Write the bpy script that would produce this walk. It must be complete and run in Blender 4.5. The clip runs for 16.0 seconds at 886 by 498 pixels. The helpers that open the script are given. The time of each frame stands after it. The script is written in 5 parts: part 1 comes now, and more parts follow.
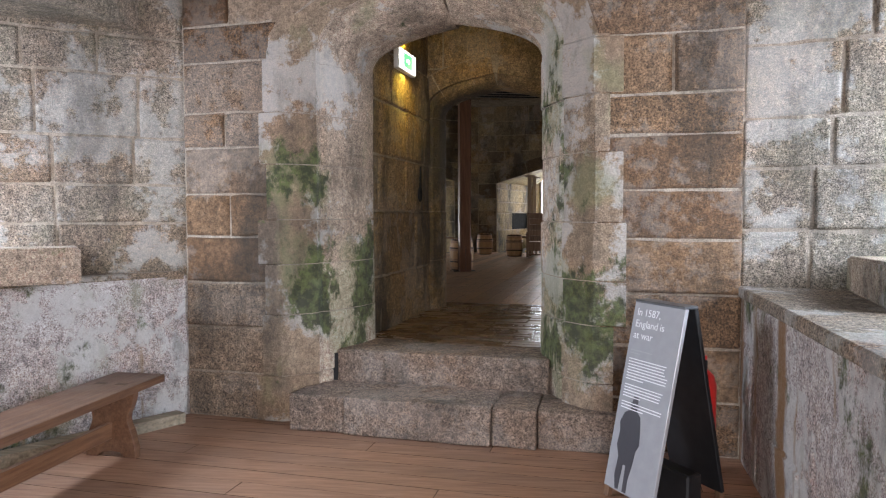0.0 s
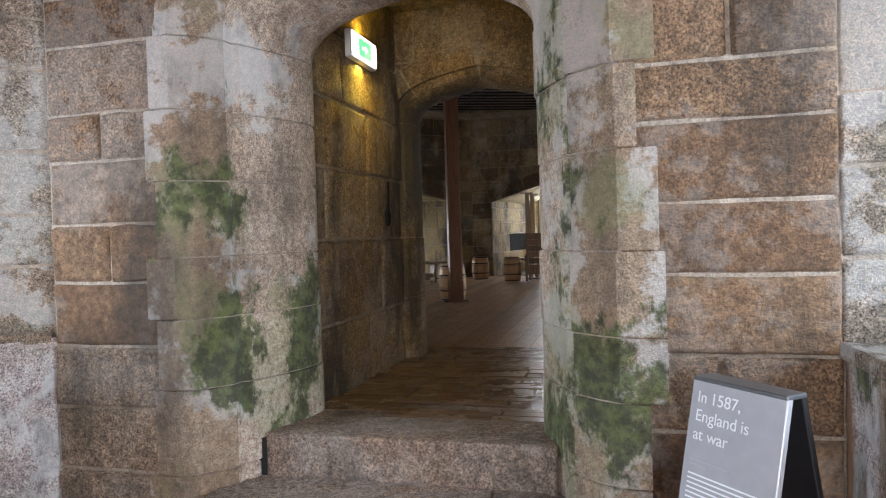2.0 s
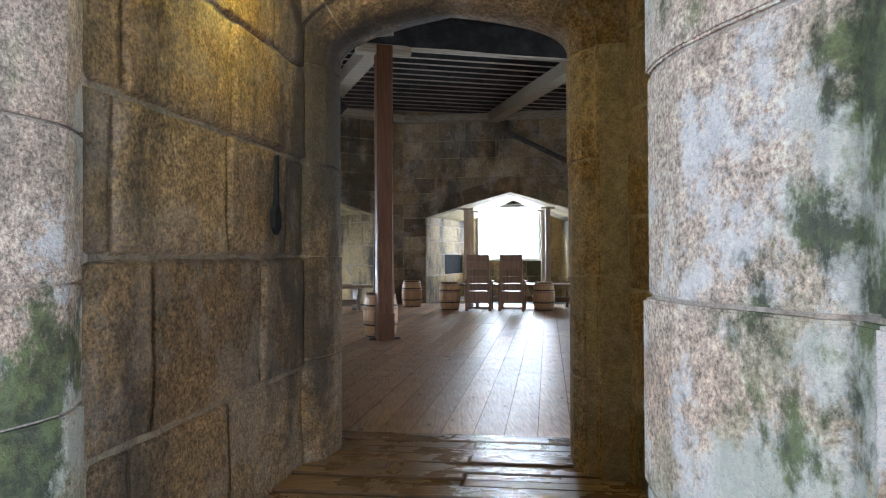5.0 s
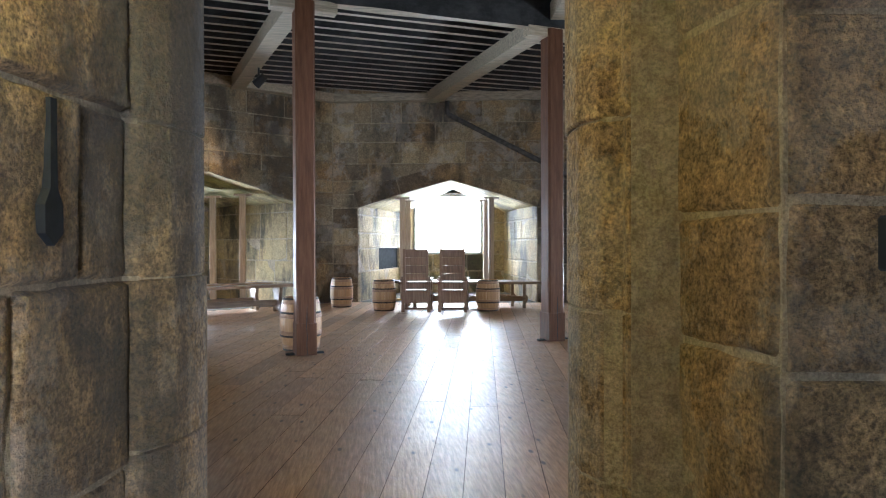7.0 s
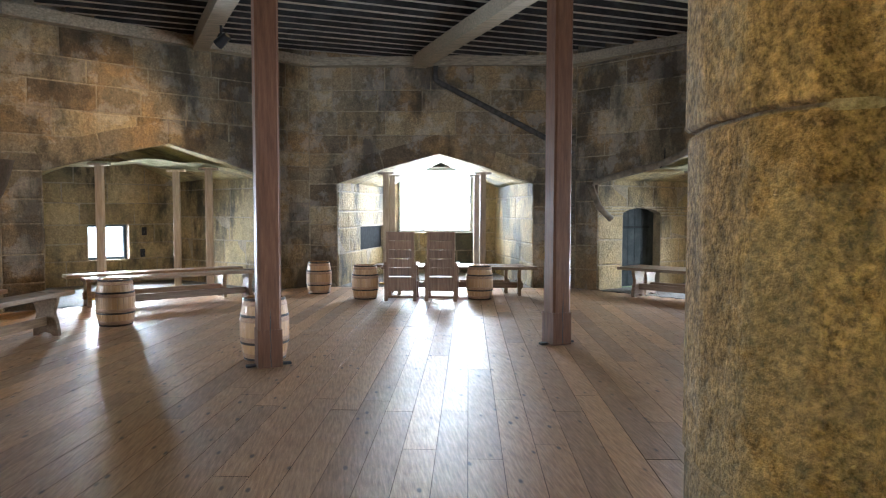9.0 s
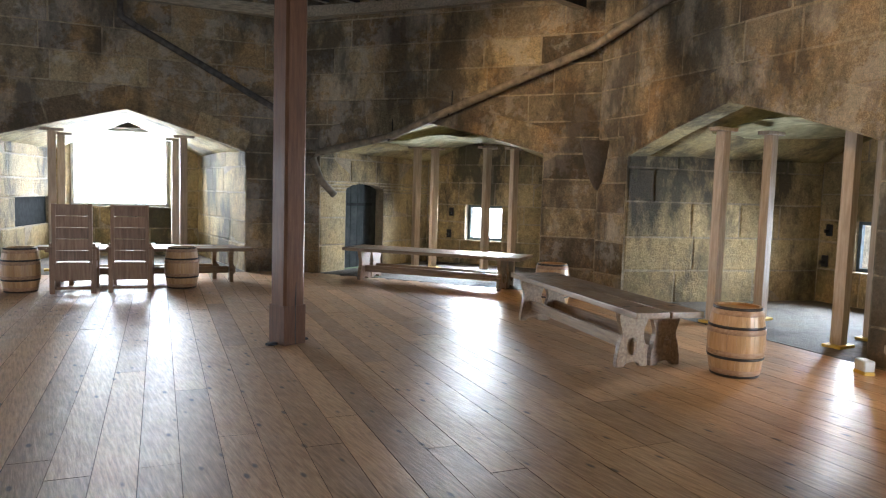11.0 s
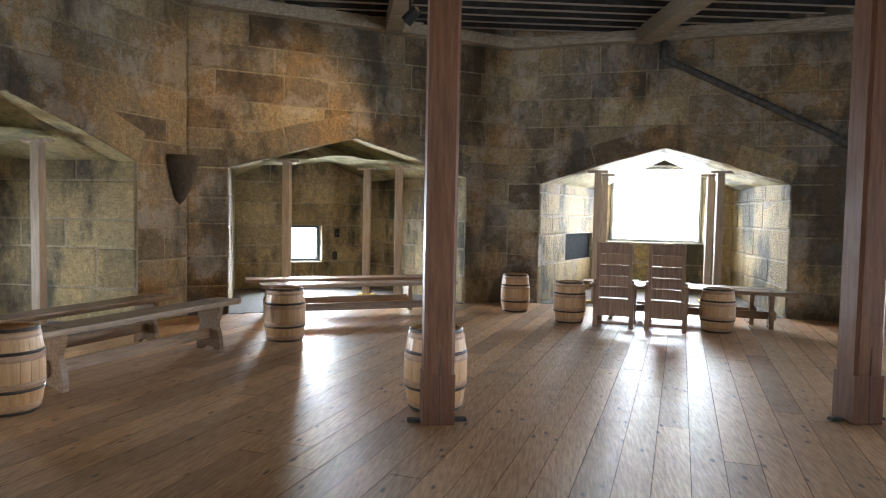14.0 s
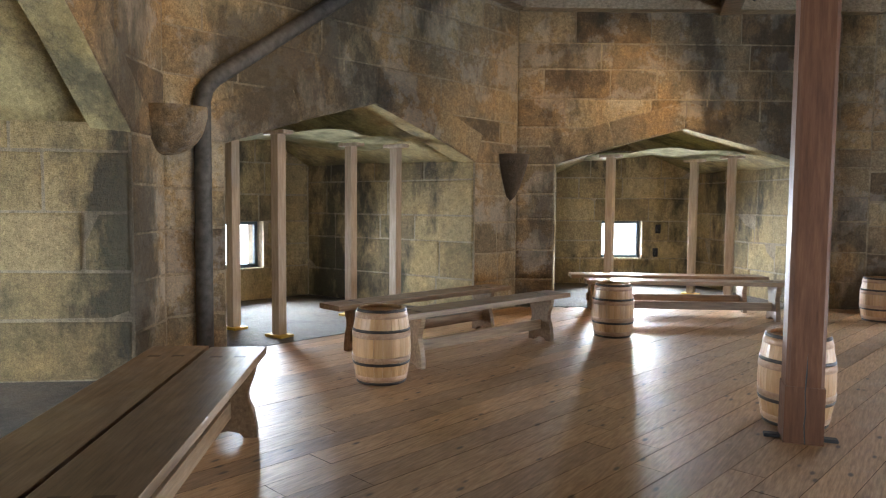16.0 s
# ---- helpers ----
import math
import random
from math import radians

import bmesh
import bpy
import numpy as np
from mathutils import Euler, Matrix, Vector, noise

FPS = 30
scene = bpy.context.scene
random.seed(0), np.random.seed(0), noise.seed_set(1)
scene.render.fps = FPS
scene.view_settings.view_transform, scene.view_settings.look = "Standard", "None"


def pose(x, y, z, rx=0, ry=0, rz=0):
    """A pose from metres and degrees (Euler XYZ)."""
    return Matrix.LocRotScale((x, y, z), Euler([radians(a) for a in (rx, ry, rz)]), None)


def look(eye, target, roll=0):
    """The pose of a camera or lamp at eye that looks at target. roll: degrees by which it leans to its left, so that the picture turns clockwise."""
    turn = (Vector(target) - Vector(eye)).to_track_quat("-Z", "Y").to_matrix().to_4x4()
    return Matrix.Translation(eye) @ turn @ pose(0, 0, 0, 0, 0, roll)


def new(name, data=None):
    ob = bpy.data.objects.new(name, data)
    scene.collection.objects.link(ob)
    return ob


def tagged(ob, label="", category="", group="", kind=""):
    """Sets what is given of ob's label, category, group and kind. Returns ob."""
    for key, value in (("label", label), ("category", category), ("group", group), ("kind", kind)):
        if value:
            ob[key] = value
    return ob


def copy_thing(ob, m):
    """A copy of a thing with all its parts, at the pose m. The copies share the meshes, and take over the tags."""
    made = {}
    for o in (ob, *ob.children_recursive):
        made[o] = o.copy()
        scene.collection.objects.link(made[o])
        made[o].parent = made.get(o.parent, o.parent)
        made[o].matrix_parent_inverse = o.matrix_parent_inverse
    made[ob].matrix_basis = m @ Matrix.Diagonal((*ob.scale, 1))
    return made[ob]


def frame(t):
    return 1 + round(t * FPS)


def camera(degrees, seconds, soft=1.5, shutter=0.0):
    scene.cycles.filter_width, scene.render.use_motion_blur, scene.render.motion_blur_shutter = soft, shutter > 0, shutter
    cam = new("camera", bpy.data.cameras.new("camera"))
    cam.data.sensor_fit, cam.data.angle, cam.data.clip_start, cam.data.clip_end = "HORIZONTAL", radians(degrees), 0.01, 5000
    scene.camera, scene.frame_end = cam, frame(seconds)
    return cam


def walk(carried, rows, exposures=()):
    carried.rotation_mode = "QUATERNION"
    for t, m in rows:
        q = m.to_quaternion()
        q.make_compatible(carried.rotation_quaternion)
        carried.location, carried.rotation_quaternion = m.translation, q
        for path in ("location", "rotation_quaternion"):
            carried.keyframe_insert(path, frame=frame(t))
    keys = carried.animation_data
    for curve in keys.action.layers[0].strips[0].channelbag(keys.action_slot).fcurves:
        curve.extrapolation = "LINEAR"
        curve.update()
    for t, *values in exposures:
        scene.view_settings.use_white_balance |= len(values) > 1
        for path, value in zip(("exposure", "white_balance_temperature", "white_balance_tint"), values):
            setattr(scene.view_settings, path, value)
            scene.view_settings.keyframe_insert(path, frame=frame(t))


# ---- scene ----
cam = camera(65.8, 16.0, soft=1.15)
PATH = [
    (0, (0.711, -0.083, 1.058), (0.498, 1.904, 0.958), -0.1),
    (0.5, (0.765, 0.224, 1.073), (0.554, 2.211, 0.996), -0.8),
    (1, (0.704, 0.558, 1.081), (0.498, 2.546, 1.028), -1.9),
    (1.5, (0.702, 0.939, 1.084), (0.497, 2.928, 1.045), -2.4),
    (2, (0.772, 1.332, 1.099), (0.558, 3.32, 1.06), -1.7),
    (2.5, (0.76, 1.73, 1.098), (0.539, 3.718, 1.075), -1.0),
    (3, (0.771, 2.141, 1.081), (0.542, 4.128, 1.086), -0.6),
    (3.5, (0.742, 2.543, 1.093), (0.514, 4.53, 1.118), -0.5),
    (4, (0.62, 2.949, 1.081), (0.446, 4.941, 1.106), -0.3),
    (4.5, (0.561, 3.353, 1.093), (0.46, 5.35, 1.112), -0.3),
    (5, (0.483, 3.737, 1.094), (0.49, 5.737, 1.111), -0.3),
    (7.5, (0.562, 5.375, 1.286), (0.763, 7.364, 1.24), -0.1),
    (8, (0.608, 5.62, 1.435), (0.814, 7.608, 1.349), -0.0),
    (10.5, (0.593, 7.297, 1.37), (1.217, 9.191, 1.219), 0.8),
    (11, (0.716, 7.562, 1.355), (1.757, 9.262, 1.194), 1.7),
    (11.5, (0.843, 7.744, 1.336), (2.237, 9.167, 1.163), 2.4),
    (12, (0.885, 7.86, 1.331), (2.352, 9.205, 1.142), 2.9),
    (12.5, (0.905, 7.978, 1.356), (2.119, 9.557, 1.171), 2.6),
    (13, (0.833, 8.062, 1.374), (1.556, 9.92, 1.219), 2.2),
    (13.5, (0.717, 8.051, 1.423), (0.86, 10.041, 1.29), 1.5),
    (14, (0.592, 8.061, 1.43), (0.239, 10.027, 1.325), 1.1),
    (14.5, (0.482, 8.088, 1.397), (-0.221, 9.958, 1.309), 1.3),
    (15, (0.414, 8.077, 1.387), (-0.496, 9.855, 1.293), 1.3),
    (15.5, (0.363, 8.034, 1.392), (-0.692, 9.729, 1.281), 1.0),
    (16, (0.332, 8.009, 1.406), (-0.821, 9.639, 1.279), 0.5),
]
EXPOSURES = [(0, -0.68, 6250, 17), (1.0, -0.66, 6250, 16), (2.0, -0.58, 6150, 15), (3.0, -0.34, 5950, 13), (4.0, 0.05, 5600, 11), (5.0, 0.34, 5350, 10), (7.5, 1.18, 5150, 8), (8.0, 1.18, 5250, 8), (10.5, 1.0, 5350, 8), (11.0, 0.92, 5450, 9), (12.0, 1.0, 5300, 8), (12.5, 1.0, 5250, 9), (13.0, 0.98, 5250, 8), (13.5, 0.98, 5300, 8), (14.0, 1.0, 5550, 9), (14.5, 1.05, 5650, 9), (15.5, 1.2, 5600, 9), (16.0, 1.2, 5600, 9)]
walk(cam, [(t, look(eye, target, roll)) for t, eye, target, roll in PATH], EXPOSURES)



# ---------------------------------------------------------------- world and large lights
world = bpy.data.worlds.new("sky")
scene.world = world
world.use_nodes = True
wn = world.node_tree
sky = wn.nodes.new("ShaderNodeTexSky")
sky.sky_type = "NISHITA"
sky.sun_disc = False
sky.sun_elevation, sky.sun_rotation = radians(40), radians(150)
wn.links.new(sky.outputs[0], wn.nodes["Background"].inputs[0])
wn.nodes["Background"].inputs[1].default_value = 0.15

sun_data = bpy.data.lights.new("sun", "SUN")
sun_data.energy, sun_data.angle, sun_data.color = 2.5, radians(0.5), (1.0, 0.95, 0.87)
sun = new("sun", sun_data)
sun.matrix_world = look((0, 0, 30), (-12, 21, 3))


def area_lamp(name, at, to, w, h, power, colour=(0.93, 0.97, 1.0), spread=180):
    """An area lamp: daylight in a window's opening, sign glow or added fill."""
    d = bpy.data.lights.new(name, "AREA")
    d.shape, d.size, d.size_y, d.energy, d.color, d.spread = "RECTANGLE", w, h, power, colour, radians(spread)
    ob = new(name, d)
    ob.matrix_world = look(at, to)
    return ob


def spot_lamp(name, at, to, power, degrees=70, colour=(1.0, 0.62, 0.26)):
    d = bpy.data.lights.new(name, "SPOT")
    d.energy, d.spot_size, d.spot_blend, d.shadow_soft_size, d.color = power, radians(degrees), 0.7, 0.05, colour
    ob = new(name, d)
    ob.matrix_world = look(at, to)
    return ob


# ---------------------------------------------------------------- materials
def material(name, rough=0.8, metal=0.0):
    m = bpy.data.materials.new(name)
    m.use_nodes = True
    b = m.node_tree.nodes["Principled BSDF"]
    b.inputs["Roughness"].default_value, b.inputs["Metallic"].default_value = rough, metal
    return m, m.node_tree, b


def node(nt, kind, **values):
    n = nt.nodes.new(kind)
    for k, v in values.items():
        n.inputs[k.replace("_", " ")].default_value = v
    return n


def coords(nt, stretch=(1, 1, 1), space="Object", turn=0.0):
    c = nt.nodes.new("ShaderNodeTexCoord")
    m = nt.nodes.new("ShaderNodeMapping")
    m.inputs["Scale"].default_value = stretch
    m.inputs["Rotation"].default_value = (0, 0, turn)
    nt.links.new(c.outputs[space], m.inputs["Vector"])
    return m.outputs[0]


def place_coords(nt, stretch=(1, 1, 1), turn=0.0):
    """World positions, so that grain runs on from piece to piece without repeating."""
    c = nt.nodes.new("ShaderNodeNewGeometry")
    m = nt.nodes.new("ShaderNodeMapping")
    m.inputs["Scale"].default_value = stretch
    m.inputs["Rotation"].default_value = (0, 0, turn)
    nt.links.new(c.outputs["Position"], m.inputs["Vector"])
    return m.outputs[0]


def noise_tex(nt, vec, scale, detail=5.0, rough=0.6):
    n = node(nt, "ShaderNodeTexNoise", Scale=scale, Detail=detail, Roughness=rough)
    nt.links.new(vec, n.inputs["Vector"])
    return n.outputs[0]


def ramp(nt, fac, stops):
    r = nt.nodes.new("ShaderNodeValToRGB")
    e = r.color_ramp.elements
    while len(e) < len(stops):
        e.new(0.5)
    for el, (p, c) in zip(e, stops):
        el.position, el.color = p, (*c, 1) if len(c) == 3 else c
    nt.links.new(fac, r.inputs[0])
    return r.outputs[0]


def mix(nt, fac, a, b, mode="MIX"):
    m = nt.nodes.new("ShaderNodeMix")
    m.data_type, m.blend_type = "RGBA", mode
    for sock, v in ((m.inputs[0], fac), (m.inputs[6], a), (m.inputs[7], b)):
        if isinstance(v, bpy.types.NodeSocket):
            nt.links.new(v, sock)
        else:
            sock.default_value = v if isinstance(v, float) else (*v, 1)
    return m.outputs[2]


def bump(nt, b, height, strength=0.5, distance=0.01):
    n = node(nt, "ShaderNodeBump", Strength=strength, Distance=distance)
    nt.links.new(height, n.inputs["Height"])
    nt.links.new(n.outputs[0], b.inputs["Normal"])


def near_spots(nt, value, spots, gain, start):
    """Raise a noise round the damp places where algae grows."""
    p = place_coords(nt)
    total = None
    for at, reach in spots:
        d = nt.nodes.new("ShaderNodeVectorMath")
        d.operation = "DISTANCE"
        nt.links.new(p, d.inputs[0])
        d.inputs[1].default_value = at
        k = node(nt, "ShaderNodeMapRange", From_Min=reach * 0.25, From_Max=reach, To_Min=gain, To_Max=0.0)
        nt.links.new(d.outputs["Value"], k.inputs["Value"])
        if total is None:
            total = k.outputs[0]
        else:
            m = nt.nodes.new("ShaderNodeMath")
            m.operation = "MAXIMUM"
            nt.links.new(total, m.inputs[0])
            nt.links.new(k.outputs[0], m.inputs[1])
            total = m.outputs[0]
    for other in (value, None):
        m = nt.nodes.new("ShaderNodeMath")
        m.operation = "ADD"
        nt.links.new(total, m.inputs[0])
        if other is None:
            m.inputs[1].default_value = start
        else:
            nt.links.new(other, m.inputs[1])
        total = m.outputs[0]
    return total


def stone(name, tones, speck=0.5, moss=0.0, pale=0.0, warm=(0.30, 0.19, 0.10), coarse=1.0, soot=0.75, relief=0.8, warm_share=0.75, drips=0.0, soot_edge=0.485, spots=(), streaks=(), grain_share=None):
    """Granite: each block its own tone, speckled grains, blotches, pale wash and green algae."""
    m, nt, b = material(name, 0.85)
    p = place_coords(nt)
    info = nt.nodes.new("ShaderNodeObjectInfo")
    base = ramp(nt, info.outputs["Random"], [(i / max(1, len(tones) - 1), t) for i, t in enumerate(tones)])
    big = noise_tex(nt, p, 1.6, 5, 0.62)
    base = mix(nt, ramp(nt, big, [(0.46, (0, 0, 0)), (0.66, (warm_share,) * 3)]), base, warm)
    mid = noise_tex(nt, p, 13.0, 7, 0.70)
    base = mix(nt, 0.40, base, ramp(nt, mid, [(0.30, (0.14, 0.135, 0.13)), (0.5, (0.48, 0.48, 0.48)), (0.70, (0.84, 0.83, 0.81))]), "OVERLAY")
    pits = noise_tex(nt, p, 34.0 * coarse, 4, 0.7)
    base = mix(nt, 0.62 * speck, base, ramp(nt, pits, [(0.36, (0.05, 0.05, 0.05)), (0.52, (0.5, 0.5, 0.5)), (0.68, (0.92, 0.91, 0.9))]), "OVERLAY")
    grain = noise_tex(nt, p, 105.0 * coarse, 3, 0.75)
    amount = speck
    if grain_share:
        shift = nt.nodes.new("ShaderNodeMath")
        shift.operation = "FRACT"
        times = node(nt, "ShaderNodeMath")
        times.operation = "MULTIPLY"
        times.inputs[1].default_value = 7.3
        nt.links.new(info.outputs["Random"], times.inputs[0])
        nt.links.new(times.outputs[0], shift.inputs[0])
        amount = ramp(nt, shift.outputs[0], [(0.2, (grain_share[0],) * 3), (0.8, (grain_share[1],) * 3)])
    base = mix(nt, amount, base, ramp(nt, grain, [(0.36, (0.03, 0.03, 0.03)), (0.5, (0.5, 0.5, 0.5)), (0.66, (0.97, 0.96, 0.94))]), "OVERLAY")
    if pale:
        wash = noise_tex(nt, p, 1.5, 8, 0.72)
        base = mix(nt, ramp(nt, wash, [(0.51, (0, 0, 0)), (0.55, (pale, pale, pale))]), base, (0.66, 0.645, 0.61))
    dark = noise_tex(nt, place_coords(nt, (1, 1, 0.45)), 1.0, 8, 0.68)
    base = mix(nt, ramp(nt, dark, [(soot_edge - 0.11, (soot, soot, soot)), (soot_edge, (0, 0, 0))]), base, (0.035, 0.031, 0.024))
    if moss:
        green = noise_tex(nt, place_coords(nt, (1, 1, 0.6)), 1.9, 7, 0.60)
        blot = noise_tex(nt, place_coords(nt, (1, 1, 0.7)), 3.0, 10, 0.72)
        if spots:
            green, blot = near_spots(nt, green, spots, 0.20, -0.105), near_spots(nt, blot, spots, 0.135, -0.08)
        base = mix(nt, ramp(nt, green, [(0.475, (0, 0, 0)), (0.56, (moss * 0.42,) * 3)]), base, (0.225, 0.25, 0.11))
        base = mix(nt, ramp(nt, blot, [(0.512, (0, 0, 0)), (0.572, (moss, moss, moss))]), base,
                   mix(nt, ramp(nt, mid, [(0.42, (0, 0, 0)), (0.60, (1, 1, 1))]), (0.030, 0.038, 0.014), (0.115, 0.140, 0.042)))
    if drips:
        run = noise_tex(nt, place_coords(nt, (1, 1, 0.12)), 5.0, 5, 0.6)
        base = mix(nt, ramp(nt, run, [(0.62, (0, 0, 0)), (0.68, (drips,) * 3)]), base, (0.32, 0.185, 0.06))
    for x, y, reach, colour in streaks:
        flat = place_coords(nt, (1, 1, 0.02))
        d = nt.nodes.new("ShaderNodeVectorMath")
        d.operation = "DISTANCE"
        nt.links.new(flat, d.inputs[0])
        d.inputs[1].default_value = (x, y, 0.0)
        wander = node(nt, "ShaderNodeMath")
        wander.operation = "MULTIPLY_ADD"
        nt.links.new(noise_tex(nt, place_coords(nt, (1, 1, 0.35)), 7.0, 6, 0.65), wander.inputs[0])
        wander.inputs[1].default_value = reach * 2.2
        nt.links.new(d.outputs["Value"], wander.inputs[2])
        base = mix(nt, ramp(nt, wander.outputs[0], [(reach * 1.55, (0.85,) * 3), (reach * 2.0, (0, 0, 0))]), base, colour)
    nt.links.new(base, b.inputs["Base Color"])
    total = mid
    for h, k in ((pits, 0.55), (grain, 0.3)):
        mul = nt.nodes.new("ShaderNodeMath")
        mul.operation = "MULTIPLY_ADD"
        nt.links.new(h, mul.inputs[0])
        mul.inputs[1].default_value = k
        nt.links.new(total, mul.inputs[2])
        total = mul.outputs[0]
    bump(nt, b, total, relief, 0.028)
    return m


def wood(name, tones, rough=0.5, along=(1, 0, 0), grain=1.0, wear=0.3, per_object=True, turn=0.0, gloss_noise=0.12, knots=0.0, vary=0.45, spec=0.5, cup=0.0):
    """Timber with grain along one axis, knots of tone, worn patches and its own tone for each board."""
    m, nt, b = material(name, rough)
    b.inputs["Specular IOR Level"].default_value = spec
    stretch = tuple(1.2 if a else 14.0 for a in along)
    p = place_coords(nt, stretch, turn) if per_object == "place" else coords(nt, stretch)
    g = noise_tex(nt, p, 3.0 * grain, 6, 0.65)
    base = ramp(nt, g, [(0.3, tones[0]), (0.52, tones[1]), (0.72, tones[2])])
    if per_object:
        info = nt.nodes.new("ShaderNodeObjectInfo")
        base = mix(nt, vary, base, ramp(nt, info.outputs["Random"], [(0, (0.27, 0.25, 0.25)), (0.35, (0.46, 0.46, 0.47)), (0.7, (0.56, 0.53, 0.50)), (1, (0.74, 0.71, 0.68))]), "OVERLAY")
    if knots:
        v = node(nt, "ShaderNodeTexVoronoi", Scale=4.6)
        nt.links.new(place_coords(nt, (1.9, 0.75, 1), turn), v.inputs["Vector"])
        base = mix(nt, ramp(nt, v.outputs["Distance"], [(0.07, (knots,) * 3), (0.15, (0, 0, 0))]), base, (0.05, 0.025, 0.014))
    w = noise_tex(nt, place_coords(nt), 3.0, 5, 0.65)
    base = mix(nt, ramp(nt, w, [(0.45, (0, 0, 0)), (0.75, (wear, wear, wear))]), base, tuple(0.5 * (t + 0.3) for t in tones[2]))
    nt.links.new(base, b.inputs["Base Color"])
    r = ramp(nt, w, [(0.3, (rough - gloss_noise,) * 3), (0.7, (min(1, rough + gloss_noise),) * 3)])
    nt.links.new(r, b.inputs["Roughness"])
    if cup:
        hollow = noise_tex(nt, place_coords(nt, (1.0, 0.45, 1), turn), 9.0, 3, 0.55)
        both = nt.nodes.new("ShaderNodeMath")
        both.operation = "MULTIPLY_ADD"
        nt.links.new(hollow, both.inputs[0])
        both.inputs[1].default_value = cup
        nt.links.new(g, both.inputs[2])
        g = both.outputs[0]
    bump(nt, b, g, 0.5, 0.004)
    return m


def plain(name, colour, rough=0.5, metal=0.0, spread=0.25, scale=14.0, relief=0.15, sheen=0.5):
    m, nt, b = material(name, rough, metal)
    b.inputs["Specular IOR Level"].default_value = sheen
    n = noise_tex(nt, coords(nt), scale, 6, 0.6)
    lo, hi = (tuple(c * (1 - spread) for c in colour), tuple(min(1, c * (1 + spread)) for c in colour))
    nt.links.new(ramp(nt, n, [(0.3, lo), (0.7, hi)]), b.inputs["Base Color"])
    bump(nt, b, n, relief, 0.004)
    return m


def glowing(name, colour, strength):
    m, nt, b = material(name, 0.5)
    b.inputs["Base Color"].default_value = (*colour, 1)
    b.inputs["Emission Color"].default_value = (*colour, 1)
    b.inputs["Emission Strength"].default_value = strength
    return m


def pane_glass(name):
    m, nt, b = material(name, 0.02)
    b.inputs["Base Color"].default_value = (0.96, 0.98, 1, 1)
    b.inputs["Transmission Weight"].default_value = 1.0
    b.inputs["IOR"].default_value = 1.05
    return m


STONE_ROOM = stone("granite_brown", [(0.10, 0.076, 0.046), (0.31, 0.245, 0.155), (0.22, 0.175, 0.115), (0.42, 0.33, 0.19), (0.14, 0.10, 0.06), (0.27, 0.22, 0.15)], 0.42, pale=0.2, warm=(0.40, 0.25, 0.105), relief=1.0, soot=0.74, soot_edge=0.53)
STONE_BAY = stone("granite_ochre_algae", [(0.30, 0.22, 0.105), (0.43, 0.325, 0.165), (0.24, 0.175, 0.085), (0.48, 0.365, 0.19)], 0.34, moss=0.14, pale=0.0, warm=(0.47, 0.325, 0.14), soot=0.90, relief=1.0, soot_edge=0.528)
STONE_OUT = stone("granite_speckled", [(0.115, 0.062, 0.031), (0.25, 0.152, 0.082), (0.155, 0.086, 0.043), (0.40, 0.30, 0.215), (0.13, 0.072, 0.035), (0.30, 0.19, 0.11), (0.185, 0.105, 0.054)], 0.7, pale=0.12, warm=(0.19, 0.10, 0.045), soot=0.66, coarse=0.8, soot_edge=0.50, relief=1.0, warm_share=0.6, grain_share=(0.22, 0.80))
STONE_JAMB = stone("granite_mossy", [(0.52, 0.41, 0.305), (0.64, 0.54, 0.43), (0.44, 0.325, 0.235), (0.58, 0.465, 0.36)], 0.6, moss=0.92, pale=0.65, warm=(0.46, 0.32, 0.22), soot=0.62, warm_share=0.7, relief=1.0, soot_edge=0.475,
                   spots=(((-0.55, 4.85, 0.45), 0.75), ((-0.95, 4.75, 1.35), 0.45), ((-0.5, 5.35, 0.35), 0.75), ((1.0, 4.85, 0.15), 0.7), ((1.25, 4.45, 0.55), 0.7), ((1.1, 4.5, 1.2), 0.6), ((0.85, 4.9, 1.7), 0.45), ((1.0, 4.7, 2.0), 0.35)))
STONE_QUOIN = stone("granite_quoin", [(0.30, 0.215, 0.14), (0.40, 0.305, 0.215), (0.25, 0.17, 0.11), (0.35, 0.26, 0.18)], 0.42, moss=0.9, pale=0.5, warm=(0.33, 0.21, 0.13), soot=0.62, warm_share=0.7, relief=1.0, soot_edge=0.49,
                    spots=(((-0.55, 4.85, 0.45), 0.75), ((-0.95, 4.75, 1.35), 0.40), ((1.25, 4.45, 0.45), 0.6), ((1.15, 4.5, 1.2), 0.35)), grain_share=(0.2, 0.5))
STONE_STEP = stone("granite_step", [(0.27, 0.20, 0.155), (0.34, 0.265, 0.21), (0.22, 0.155, 0.115)], 0.7, pale=0.12, warm=(0.26, 0.16, 0.10), soot=0.6, coarse=0.8, relief=1.0)
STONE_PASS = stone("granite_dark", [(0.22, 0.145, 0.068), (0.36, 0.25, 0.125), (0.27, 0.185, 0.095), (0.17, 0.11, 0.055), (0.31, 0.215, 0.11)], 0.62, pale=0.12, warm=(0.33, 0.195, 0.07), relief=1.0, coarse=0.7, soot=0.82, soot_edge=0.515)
STONE_NICHE = stone("granite_limewashed", [(0.26, 0.205, 0.155), (0.33, 0.275, 0.22), (0.21, 0.15, 0.105)], 0.85, moss=0.12, pale=0.38, warm=(0.33, 0.215, 0.14), soot=0.5, coarse=1.1)
MORTAR = stone("lime_mortar", [(0.34, 0.28, 0.19), (0.34, 0.28, 0.19)], 0.3, warm=(0.30, 0.215, 0.125))
MORTAR_PALE = stone("pale_mortar", [(0.42, 0.35, 0.275), (0.42, 0.35, 0.275)], 0.3, warm=(0.33, 0.235, 0.16), soot=0.6)
